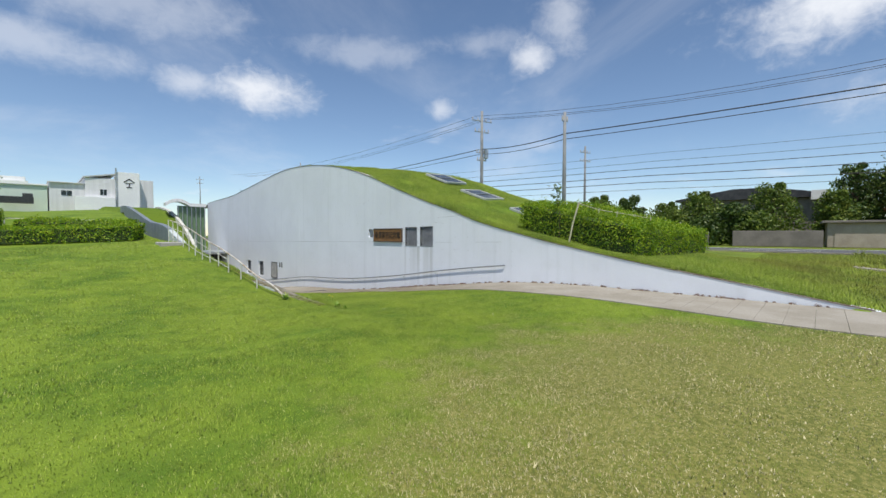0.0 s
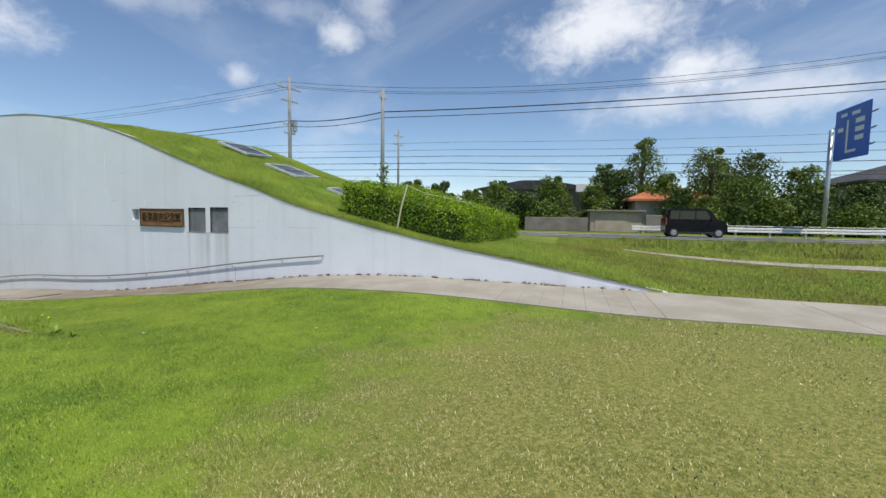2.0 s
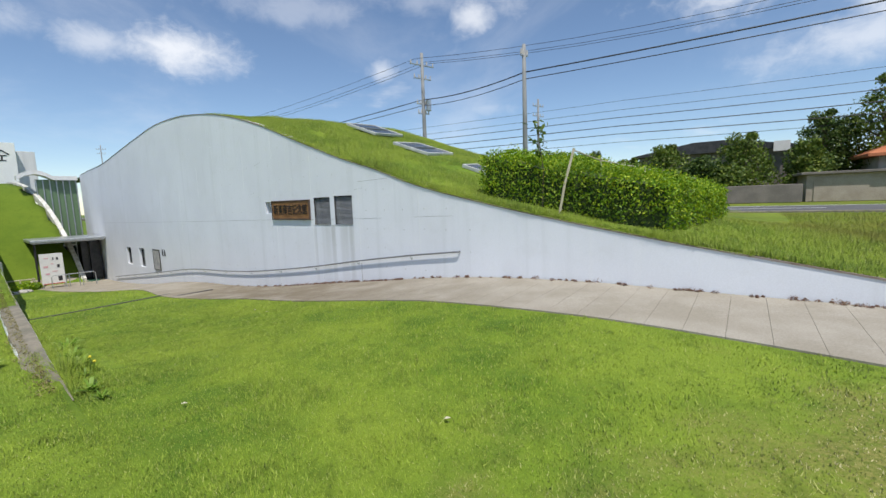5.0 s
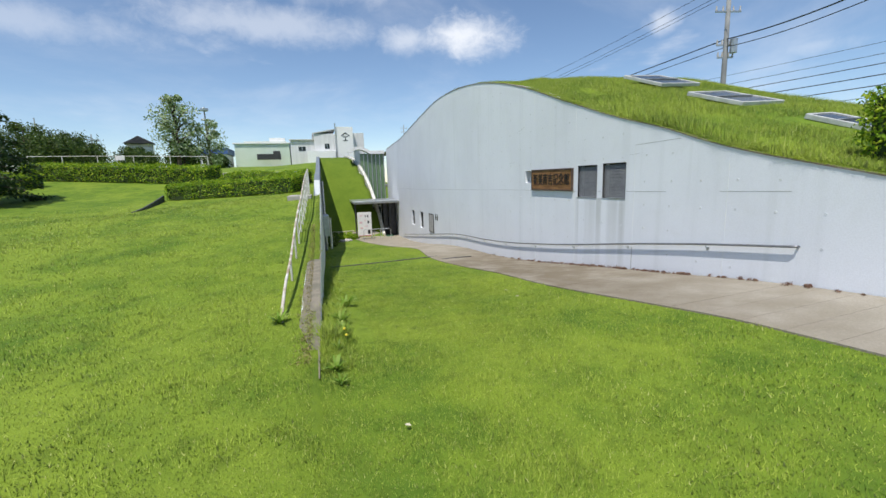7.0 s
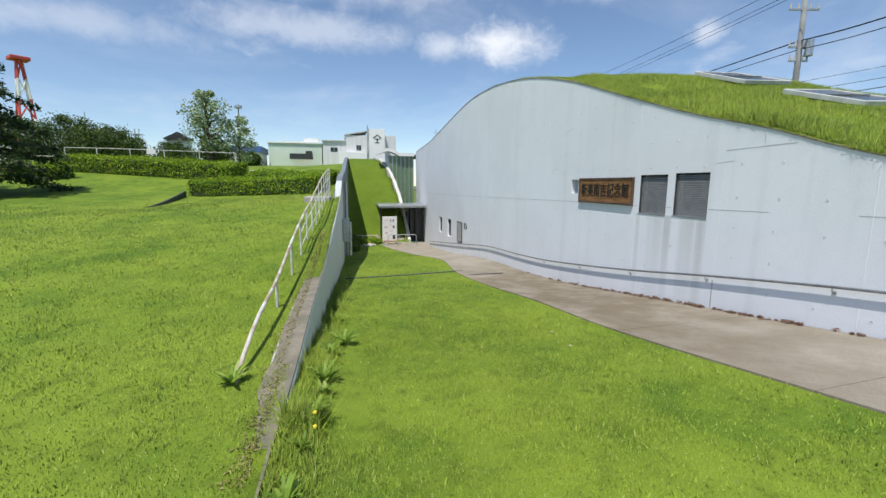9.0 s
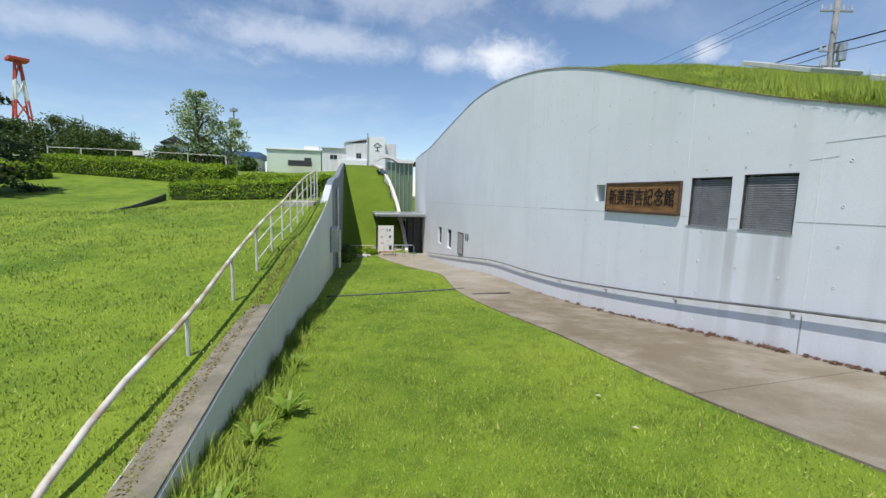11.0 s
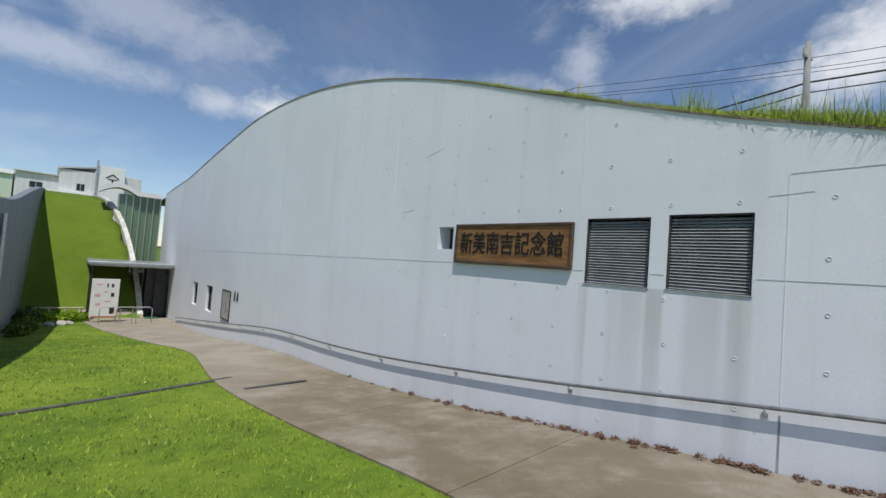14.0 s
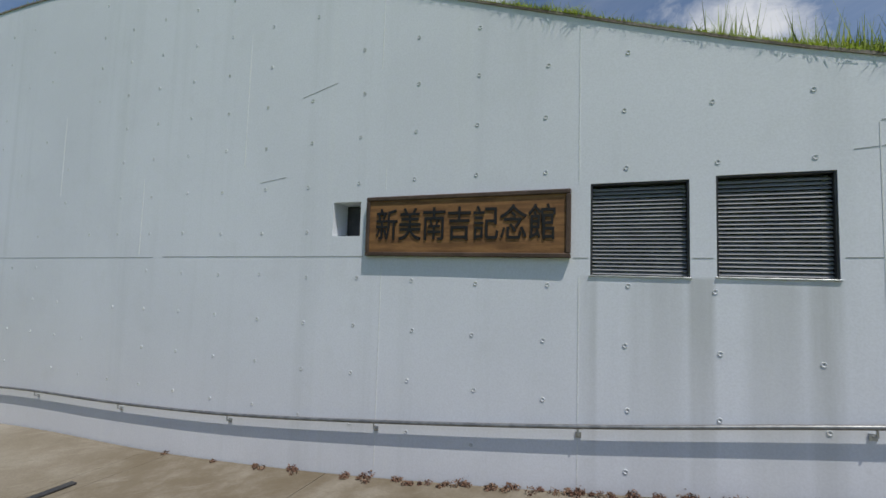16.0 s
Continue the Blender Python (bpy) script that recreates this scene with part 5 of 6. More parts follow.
canopy_box("slab", 39.5, 43.4, 7.25, 11.05, 0.02, 0.2, STEEL, canopy, 0.03)
canopy_box("soffit", 39.6, 43.3, 7.35, 11.0, -0.05, 0.018, WHITE_PAINT, canopy, 0.0)
for u, v in ((39.75, 7.45), (43.1, 7.45)):
    part("post", pipe([uv_point(u, v, -2.98), uv_point(u, v, 0.03)], 0.06, 8), DARK_METAL, canopy)
entry = thing("entrance_lobby", "dark glazed entrance lobby under a canopy", "entrance")
canopy_box("wall", 41.6, 46.3, 10.0, 11.0, -2.95, -0.06, DARK_METAL, entry, 0.0)
for v0, v1 in ((8.1, 9.0), (9.05, 9.95)):
    canopy_box("door", 43.0, 43.06, v0, v1, -2.93, -0.5, DARK_GLASS, entry, 0.0, "dark glass door")
for v in (8.07, 9.02, 9.98):
    canopy_box("mullion", 42.97, 43.09, v - 0.03, v + 0.03, -2.95, -0.06, STEEL, entry, 0.0)
canopy_box("header", 42.97, 43.09, 8.1, 9.95, -0.5, -0.4, STEEL, entry, 0.0)
canopy_box("side_wall", 41.2, 41.5, 10.4, 11.0, -2.95, -0.06, DARK_METAL, entry, 0.0)
mat_ob = thing("door_mat", "green entrance mat on the paving", "mat")
canopy_box("mat", 40.2, 42.6, 8.6, 10.6, -2.93, -2.88, surface("green_mat", (0.03, 0.10, 0.06), (0.04, 0.13, 0.075), 3, 60, 0.95), mat_ob, 0.0)

# glass front beyond the wall's far corner, with its white curved rim
curtain = thing("glass_front", "tall green-tinted glass front between white curved beams", "glass front")
canopy_box("pane", 46.8, 46.84, 8.6, 11.02, -2.95, 4.45, GREEN_GLASS, curtain, 0.0)
for k in range(7):
    v = 8.65 + k * 0.385
    canopy_box("mullion", 46.70, 46.8, v - 0.03, v + 0.03, -2.95, 4.4, STEEL, curtain, 0.0)
rim_pts = []
for u in np.arange(40.3, 50.6, 0.2):
    rim_pts.append((u, float(hill_z(u))))
bm = bmesh.new()
prev = None
for u, z in rim_pts:
    ring = [bm.verts.new(uv_point(u, v, z + h)) for v, h in ((float(hill_edge(u)) - 0.12, -0.3), (float(hill_edge(u)) - 0.12, 0.12), (float(hill_edge(u)) + 0.14, 0.12), (float(hill_edge(u)) + 0.14, -0.3))]
    if prev:
        for i in range(4):
            bm.faces.new((prev[i], prev[(i + 1) % 4], ring[(i + 1) % 4], ring[i]))
    else:
        bm.faces.new(ring)
    prev = ring
bm.faces.new(prev)
part("curved_beam", bm, WHITE_PAINT, curtain, "white curved edge beam")
bm = bmesh.new()
prev = None
for k in range(13):
    v = 7.6 + k * 0.287
    z = 4.42 + 0.42 * math.sin(min(1, k / 7) * math.pi) * (1 if k < 7 else 0) + 0.1
    ring = [bm.verts.new(uv_point(u, v, z + h)) for u, h in ((46.4, -0.12), (46.4, 0.18), (47.6, 0.18), (47.6, -0.12))]
    if prev:
        for i in range(4):
            bm.faces.new((prev[i], prev[(i + 1) % 4], ring[(i + 1) % 4], ring[i]))
    else:
        bm.faces.new(ring)
    prev = ring
bm.faces.new(prev)
part("eave_beam", bm, WHITE, curtain, "white wavy eave")

# poster stand
stand = thing("poster_stand", "white poster board on a stand before the entrance", "poster stand")
pm = Matrix((Vector((0.72, 0.69, 0)), Vector((-0.69, 0.72, 0)), Vector((0, 0, 1)))).transposed().to_4x4()
pm.translation = (-21.75, 33.15, -2.68)
stand.matrix_world = pm
part("board", box((1.12, 0.06, 1.95), (0, 0, 1.05), bevel=0.01), WHITE, stand)
for x in (-0.5, 0.5):
    part("leg", box((0.05, 0.05, 1.0), (x, 0.06, 0.3)), STEEL, stand)
for name, x, z, w, h, m in (("print", 0.28, 1.70, 0.10, 0.18, BLACK), ("print", 0.08, 1.70, 0.06, 0.18, BLACK), ("print", -0.25, 1.75, 0.22, 0.06, PINK), ("print", 0.30, 1.22, 0.13, 0.2, BLACK), ("print", -0.30, 1.2, 0.22, 0.12, PINK),
                            ("print", 0.02, 1.38, 0.12, 0.07, PINK), ("print", 0.32, 0.42, 0.2, 0.3, BLACK), ("print", -0.25, 0.75, 0.2, 0.1, PINK), ("print", 0.1, 0.9, 0.25, 0.05, PINK), ("print", 0, 0.12, 1.0, 0.05, RED)):
    part(name, box((w, 0.008, h), (x, -0.036, z)), m, stand)
rack = thing("barrier_rail", "low bent steel tube rails at the entrance", "barrier")
for i in range(3):
    o = Vector((-20.9 + 0.5 * i, 32.6 + 0.42 * i, 0))
    g = at_ground(o.x, o.y)
    a = Vector((0.3, 0.28, 0))
    part("hoop", pipe([Vector((o.x, o.y, g - 0.05)) - a, Vector((o.x, o.y, g + 0.75)) - a, Vector((o.x, o.y, g + 0.85)) - a * 0.7, Vector((o.x, o.y, g + 0.85)) + a * 0.7, Vector((o.x, o.y, g + 0.75)) + a, Vector((o.x, o.y, g - 0.05)) + a], 0.025, 7), STEEL, rack)

# poster and small windows on the front wall
poster = thing("wall_poster", "framed grey poster on the white wall", "poster", at=on_wall(29.55, -0.02, -1.3))
part("sheet", box((0.95, 0.02, 1.06), (0, 0, 0.53)), surface("poster_print", (0.30, 0.30, 0.31), (0.52, 0.50, 0.48), 6, 30, 0.5), poster)
for size, place in (((1.0, 0.03, 0.04), (0, -0.005, 0.0)), ((1.0, 0.03, 0.04), (0, -0.005, 1.06)), ((0.04, 0.03, 1.06), (-0.49, -0.005, 0.53)), ((0.04, 0.03, 1.06), (0.49, -0.005, 0.53))):
    part("frame", box(size, place), DARK_METAL, poster)
picto = thing("restroom_sign", "two small dark symbols fixed on the white wall", "sign", at=on_wall(28.45, -0.012, -0.47))
for x in (-0.16, 0.16):
    part("symbol", box((0.15, 0.012, 0.27), (x, 0, 0.09), bevel=0.004), BLACK, picto)
    part("symbol", box((0.09, 0.012, 0.07), (x, 0, 0.27), bevel=0.004), BLACK, picto)

# block and pipes at the joint of the retaining walls
cab = thing("utility_cabinet", "grey metal cabinet fixed on the retaining wall", "cabinet")
canopy_box("body", 25.2, 26.3, 4.92, 5.2, -0.75, 0.25, STEEL, cab, 0.02)
for u in (25.45, 25.85):
    part("pipe", pipe([uv_point(u, 5.25, -1.4), uv_point(u, 5.25, 0.1)], 0.05, 8), WHITE_PAINT, cab)
drainpipe = thing("drainpipe", "tall grey drainpipe on the dark retaining wall", "drainpipe")
part("pipe", pipe([uv_point(30.2, 5.0, -2.2), uv_point(30.2, 5.0, 1.9)], 0.07, 8), STEEL, drainpipe)

# ---- hedges, fences and terrace edge on the upper lawn ----
hedge("low_hedge", (-28.2, 21.5), (9.3, 2.1), (-0.5, 1.7), 1.0, "low clipped green hedge across the upper lawn", 5, 0.11, 260)
hedge("low_hedge", (-29.5, 26.2), (6.8, 1.66), (-0.5, 1.6), 0.95, "long low clipped hedge behind another hedge", 6, 0.12, 210)
hedge("low_hedge", (-47.6, 20.5), (15.5, 6.2), (-0.6, 1.9), 1.35, "long low clipped hedge on the rising lawn", 7, 0.14, 190)
hedge("low_hedge", (-48.0, 17.0), (7.0, 1.4), (-0.4, 1.6), 1.0, "low clipped hedge on the rising lawn", 8, 0.14, 190)
edge = thing("terrace_edge", "dark low concrete edge of a lawn terrace", "kerb")
e0, e1 = Vector((-22.0, 16.7, 0)), Vector((-28.0, 21.3, 0))
bm = bmesh.new()
prev = None
for k in range(13):
    p = e0.lerp(e1, k / 12)
    nrm = Vector((0.6, 0.78, 0)) * 0.045
    g = at_ground(p.x, p.y)
    ring = [bm.verts.new((p + nrm * sgn) + Vector((0, 0, g + h))) for sgn, h in ((1, -0.2), (1, 0.03 + 0.34 * k / 12), (-1, 0.03 + 0.34 * k / 12), (-1, -0.2))]
    if prev:
        for i in range(4):
            bm.faces.new((prev[i], prev[(i + 1) % 4], ring[(i + 1) % 4], ring[i]))
    else:
        bm.faces.new(ring)
    prev = ring
bm.faces.new(prev)
part("edge", bm, surface("weathered_dark_kerb", (0.045, 0.05, 0.05), (0.08, 0.085, 0.08), 2, 25, 0.95), edge)


def park_fence(points, height, label, rails=(1.0, 0.55), step=2.2):
    f = thing("park_fence", label, "fence", "white park fences")
    pts = [Vector((x, y, at_ground(x, y))) for x, y in points]
    for a, b in zip(pts, pts[1:]):
        n = max(1, round((b - a).length / step))
        tops = []
        for i in range(n + 1):
            p = a.lerp(b, i / n)
            p.z = at_ground(p.x, p.y)
            part("post", pipe([p - Vector((0, 0, 0.1)), p + Vector((0, 0, height))], 0.045, 6), WHITE_PAINT, f)
            tops.append(p)
        for r in rails:
            part("rail", pipe([q + Vector((0, 0, height * r)) for q in tops], 0.03, 6), WHITE_PAINT, f)
    return f


park_fence([(-51.6, 22.3), (-35.6, 29.3)], 1.9, "white post and rail fence behind a long hedge", (1.0, 0.5), 3.2)
park_fence([(-63, 15.8), (-51.6, 22.3)], 1.2, "low white fence on the rising lawn", (0.9,), 3.0)
park_fence([(-35, 28.6), (-26, 30.6)], 0.55, "short low white fence on the rising lawn", (1.0,), 2.0)
slab_end = thing("landing_slab", "pale concrete landing at the end of a fence", "slab")
canopy_box("slab", 22.6, 24.2, 3.6, 4.55, 1.1, 1.33, STUCCO, slab_end, 0.02)
notice = thing("notice_plate", "small white notice plate on a fence", "notice")
part("plate", box((0.9, 0.05, 0.4), (-43.0, 25.9, at_ground(-43.0, 25.9) + 1.75), Matrix.Rotation(radians(23), 4, "Z")), WHITE, notice)

# ---- trees and woods to the west ----
tree("tree", (-40.5, 29.6, at_ground(-40.5, 29.6)), 8.0, 2.6, "wispy pale green tree on the rising lawn", PALE_LEAF, 0.24, 3600, 61, 12, 0.28)
tree("tree", (-39.2, 31.8, at_ground(-39.2, 31.8)), 5.4, 2.0, "small tree with pale blossom-like leaves", PALE_LEAF, 0.22, 2600, 62, 9, 0.2)
tree("tree", (-41.5, 30.6, at_ground(-41.5, 30.6)), 3.6, 2.2, "dark round shrub below a pale tree", TREE_LEAF, 0.25, 2200, 63, 8, 0.1)


def conifer(at, height, spread, seed):
    """A dark conifer: tiers of drooping boughs, each a flat spray of needles round its limb."""
    rng = np.random.default_rng(seed)
    t = thing("conifer", "large dark conifer with layered drooping boughs", "tree")
    base = Vector(at)
    bm = pipe([base - Vector((0, 0, 0.2)), base + Vector((0, 0, height * 0.5)), base + Vector((0, 0, height))], 0.03 * height, 9, taper=0.12)
    places, ways = [], []
    tiers = 17
    for i in range(tiers):
        k = i / (tiers - 1)
        z = height * (0.10 + 0.87 * k)
        for b in range(8):
            ang = 2 * math.pi * (b + rng.random()) / 8
            ln = spread * (1 - k) ** 0.75 * rng.uniform(0.6, 1.12) + 0.35
            way = Vector((math.cos(ang), math.sin(ang), 0))
            root, tip = base + Vector((0, 0, z)), base + way * ln + Vector((0, 0, z - ln * rng.uniform(0.05, 0.25)))
            mid = root.lerp(tip, 0.5) + Vector((0, 0, 0.10 * ln))
            pipe([root, mid, tip], 0.05 * (1.2 - k), 4, bm, 0.3)
            n = int(40 + 52 * ln)
            f = rng.random(n) ** 0.7
            line = np.array(root)[None] * ((1 - f) ** 2)[:, None] + 2 * np.array(mid)[None] * (f * (1 - f))[:, None] + np.array(tip)[None] * (f**2)[:, None]
            wide = (0.16 + 0.26 * ln * (1 - np.abs(2 * f - 0.9)).clip(0.15, 1))[:, None]
            side = np.array((-way.y, way.x, 0))[None]
            places.append(line + side * rng.normal(0, 0.5, n)[:, None] * wide + np.array((0, 0, 1.0))[None] * (rng.normal(-0.06, 0.13, n))[:, None])
            ways.append(np.tile((way.x * 0.4, way.y * 0.4, 0.9), (n, 1)))
    part("trunk", bm, BARK, t)
    leaf_mesh("crown", np.concatenate(places), np.concatenate(ways), 0.24, PINE_LEAF, t, seed=seed, spread=0.6)
    return t


conifer((-35.9, 13.2, at_ground(-35.9, 13.2)), 12.5, 4.7, 64)
conifer((-40.0, 8.4, at_ground(-40.0, 8.4)), 12.0, 5.0, 65)
for i, (x, y, h, sp) in enumerate(((-92, 30, 7, 6), (-98, 38, 6.5, 6), (-100, 46, 5.5, 5), (-88, 40, 4.5, 5), (-94, 51, 4.5, 4), (-80, 46, 3, 3), (-104, 30, 8, 7), (-70, 47, 2.6, 2.4), (-66, 50, 2.4, 2.0), (-92, 60, 4, 3), (-90, 34, 8, 6), (-96, 42, 7, 6), (-86, 36, 5.5, 5))):
    tree("tree", (x, y, at_ground(x, y)), h, sp, "dark green broadleaf tree at the wood's edge", TREE_LEAF, 0.33, 6000, 80 + i, 13, 0.04)
tower = thing("lattice_tower", "distant red and white steel lattice tower", "tower")
TB = Vector((-142.6, 41.2, 3.0))
for lvl in range(6):
    z0, z1 = lvl * 4.6, (lvl + 1) * 4.6
    w0, w1 = 2.4 - lvl * 0.33, 2.4 - (lvl + 1) * 0.33
    paint = TOWER_RED if lvl % 2 else WHITE
    for sx_, sy_ in ((-1, -1), (1, -1), (1, 1), (-1, 1)):
        part("leg", pipe([TB + Vector((sx_ * w0, sy_ * w0, z0)), TB + Vector((sx_ * w1, sy_ * w1, z1))], 0.22, 5), paint, tower)
    for a, b in (((-w0, -w0), (w1, -w1)), ((w0, -w0), (-w1, -w1)), ((w0, -w0), (w1, w1)), ((w0, w0), (w1, -w1))):
        part("brace", pipe([TB + Vector((*a, z0)), TB + Vector((*b, z1))], 0.17, 4), paint, tower)
part("platform", box((3.6, 3.6, 0.8), TB + Vector((0, 0, 27.6)), bevel=0.1), TOWER_RED, tower)
for x, y, h in ((-150, 55, 15), (-115, 53, 8)):
    mast = thing("lattice_mast", "thin distant steel mast on the skyline", "mast")
    g = 6.0
    part("pole", pipe([(x, y, g), (x, y, g + h)], 0.35, 6, taper=0.4), STEEL, mast)
    for k in (0.7, 0.85):
        part("crossarm", box((0.3, 3.2, 0.25), (x, y, g + h * k)), STEEL, mast)
lamp = thing("lamp_post", "tall slim pole with fittings above the trees", "pole")
lb = Vector((-51, 39.3, at_ground(-51, 39.3)))
part("pole", pipe([lb, lb + Vector((0, 0, 7.6))], 0.12, 8, taper=0.6), POLE, lamp)
part("fitting", box((0.7, 0.7, 0.35), lb + Vector((0, 0, 7.3)), bevel=0.05), STEEL, lamp)
part("fitting", box((0.5, 0.9, 0.2), lb + Vector((0, 0, 6.1)), bevel=0.05), STEEL, lamp)

# ---- works sheds on the skyline ----
SX, SY = Vector((0.686, 0.729, 0)), Vector((-0.729, 0.686, 0))
SF = Matrix((SX, SY, Vector((0, 0, 1)))).transposed().to_4x4()
SO = Vector((-81.9, 65.2, 0))


def shed_part(name, x0, x1, y0, y1, z0, z1, material, parent, label=""):
    return part(name, box((x1 - x0, y1 - y0, z1 - z0), SO + SX * (x0 + x1) / 2 + SY * (y0 + y1) / 2 + Vector((0, 0, (z0 + z1) / 2)), SF, 0.02), material, parent, label)


def shed_window(parent, x, z, w, h, y=0):
    win = new("window")
    win.parent = parent
    shed_part("pane", x - w / 2, x + w / 2, y - 0.06, y - 0.01, z - h / 2, z + h / 2, DARK_GLASS, win)
    shed_part("mullion", x - 0.05, x + 0.05, y - 0.1, y - 0.06, z - h / 2, z + h / 2, STEEL, win)


mint = thing("workshop", "long low pale green workshop building", "workshop")
shed_part("wall", -0.5, 10.4, 0, 12, 4, 10.3, MINT, mint)
shed_part("roof", -0.8, 10.5, -0.3, 12.3, 10.3, 10.55, WHITE_CLAD, mint)
dk = thing("parked_truck", "dark vehicle parked beside a pale green workshop", "vehicle")
shed_part("body", 4.0, 8.6, -3.0, -1.0, 6.9, 8.0, DARK_METAL, dk)
shed_part("cab", 7.2, 8.5, -2.9, -1.1, 8.0, 8.6, DARK_METAL, dk)
grey = thing("warehouse", "pale grey metal-clad warehouse with a shallow roof", "warehouse")
shed_part("wall", 10.6, 15.6, 0, 14, 4, 11.0, CLAD, grey)
shed_part("wall", 15.6, 20.2, -1, 14, 4, 12.3, CLAD, grey)
shed_part("roof", 10.4, 15.6, -0.4, 14.3, 11.0, 11.2, FRAME_GREY, grey)
bm = prism([(-0.3, 0), (4.6, 0.9), (4.6, 1.15), (-0.3, 0.25)], 15.4)
bmesh.ops.transform(bm, verts=bm.verts[:], matrix=Matrix.Translation(SO + SX * 15.6 - SY * 1.2 + Vector((0, 0, 12.2))) @ SF)
part("roof", bm, FRAME_GREY, grey)
shed_window(grey, 13.0, 9.2, 1.5, 0.9)
shed_window(grey, 18.3, 9.6, 1.0, 1.1, -1)
shed_part("lean_to", 14.0, 20.0, -2.2, -1.05, 4, 8.6, WHITE_CLAD, grey)
whiteb = thing("office_block", "white box-shaped building with a black emblem", "building")
shed_part("wall", 20.4, 24.0, -1.5, 3.0, 4, 13.7, WHITE_CLAD, whiteb)
shed_part("side_wall", 24.0, 26.6, 0.5, 14, 4, 12.6, CLAD, whiteb)
shed_part("emblem", 21.7, 22.9, -1.56, -1.5, 11.5, 11.65, BLACK, whiteb, "black emblem")
shed_part("emblem", 21.8, 22.8, -1.56, -1.5, 10.7, 10.85, BLACK, whiteb, "black emblem")
shed_part("emblem", 22.2, 22.4, -1.56, -1.5, 10.85, 11.5, BLACK, whiteb, "black emblem")
for sgn in (-1, 1):
    bm = box((1.15, 0.06, 0.17), SO + SX * (22.3 + 0.42 * sgn) - SY * 1.53 + Vector((0, 0, 12.1)), SF @ Matrix.Rotation(radians(38 * sgn), 4, "Y"))
    part("emblem", bm, BLACK, whiteb, "black emblem")
part("drainpipe", pipe([SO + SX * 20.2 - SY * 1.7 + Vector((0, 0, 5)), SO + SX * 20.2 - SY * 1.7 + Vector((0, 0, 14.4))], 0.14, 6), STEEL, whiteb)
backb = thing("office_block", "distant white flat-roofed office building", "building")
shed_part("wall", -6, 7.5, 60, 70, 4, 16.2, WHITE_CLAD, backb)
shed_part("roof_unit", 2, 7, 61, 66, 16.2, 17.4, WHITE_CLAD, backb)
for x in (-3.5, 0, 3.5):
    shed_window(backb, x, 14.4, 1.6, 1.2, 60)
blue = thing("warehouse", "low building with a blue sheet roof", "warehouse")
shed_part("wall", -9.5, -1.5, -4, 4, 4, 8.0, CLAD, blue)
shed_part("roof", -9.8, -1.2, -4.3, 4.3, 8.0, 9.2, BLUE_ROOF, blue)
cott = thing("house", "small white house with a grey gabled roof among trees", "house")
bm = box((4.5, 4, 3), (-100, 55.5, 9.4), Matrix.Rotation(radians(60), 4, "Z"))
part("wall", bm, WHITE_CLAD, cott)
bm = prism([(-2.7, 0), (2.7, 0), (0, 1.5)], 4.6)
bmesh.ops.transform(bm, verts=bm.verts[:], matrix=Matrix.Translation((-99, 54.9, 10.9)) @ Matrix.Rotation(radians(60), 4, "Z") @ Matrix.Translation((0, -2.3, 0)))
part("roof", bm, SLATE, cott)

# ---- formwork marks on the front wall ----
def wall_line(name, s0, s1, z0, z1, width, material, proud=0.003):
    """A thin raised mark on the wall: level from s0 to s1, or upright where s0 equals s1."""
    vs, fs = [], []
    steps = max(1, int(abs(s1 - s0) / 0.4)) if s0 != s1 else 1
    for i in range(steps + 1):
        k = i / steps
        if s0 != s1:
            s, z = s0 + (s1 - s0) * k, z0 + (z1 - z0) * k
            ends = ((s, z - width / 2), (s, z + width / 2))
        else:
            z = z0 + (z1 - z0) * k
            ends = ((s0 + width / 2, z), (s0 - width / 2, z))
        for d in (0.004, -proud):
            for s, zz in ends:
                x, y = front_xy(s, d)
                vs.append((float(x), float(y), zz))
    for i in range(steps):
        a = i * 4
        fs += [(a + 2, a + 3, a + 7, a + 6), (a, a + 2, a + 6, a + 4), (a + 1, a + 3, a + 7, a + 5)]
    return obj_from(name, vs, fs, material, front_wall)


PALE = surface("pale_paint_run", (0.80, 0.82, 0.82), (0.74, 0.76, 0.77), 5, 40, 0.6)
for s0, s1, z0, z1 in ((17.66, 20.9, 1.372, 1.335), (21.1, 30.5, 1.325, 1.21), (30.6, 41.0, 1.20, 1.1), (12.3, 13.42, 1.425, 1.405), (14.29, 14.44, 1.39, 1.39), (15.28, 15.41, 1.38, 1.38), (12.0, 13.18, 2.49, 2.455), (9.9, 11.1, 1.47, 1.45)):
    wall_line("joint", s0, s1, z0, z1, 0.007, JOINT)
for s, z0, z1 in ((13.19, -0.3, 2.44), (15.36, -0.7, 1.2), (15.36, 2.1, 3.6), (17.42, -0.85, 1.3), (17.4, 2.1, 2.35), (19.48, 2.5, 4.25), (21.4, 1.36, 2.45), (23.46, 2.3, 3.6), (10.95, -0.1, 2.1), (25.6, 0.9, 3.0), (17.5, 3.5, 4.4), (28.1, 0.6, 2.8)):
    wall_line("upright_joint", s, s, z0, z1, 0.009, PALE)
for s, z0, z1, w in ((13.35, 2.24, 2.27, 0.35), (18.6, 3.30, 3.42, 0.5), (19.2, 2.28, 2.33, 0.4)):
    wall_line("scrape", s, s - w, z0, z1, 0.004, JOINT)
wall_line("rail_joint", 13.19, 13.19, -0.45, 0.12, 0.02, JOINT)

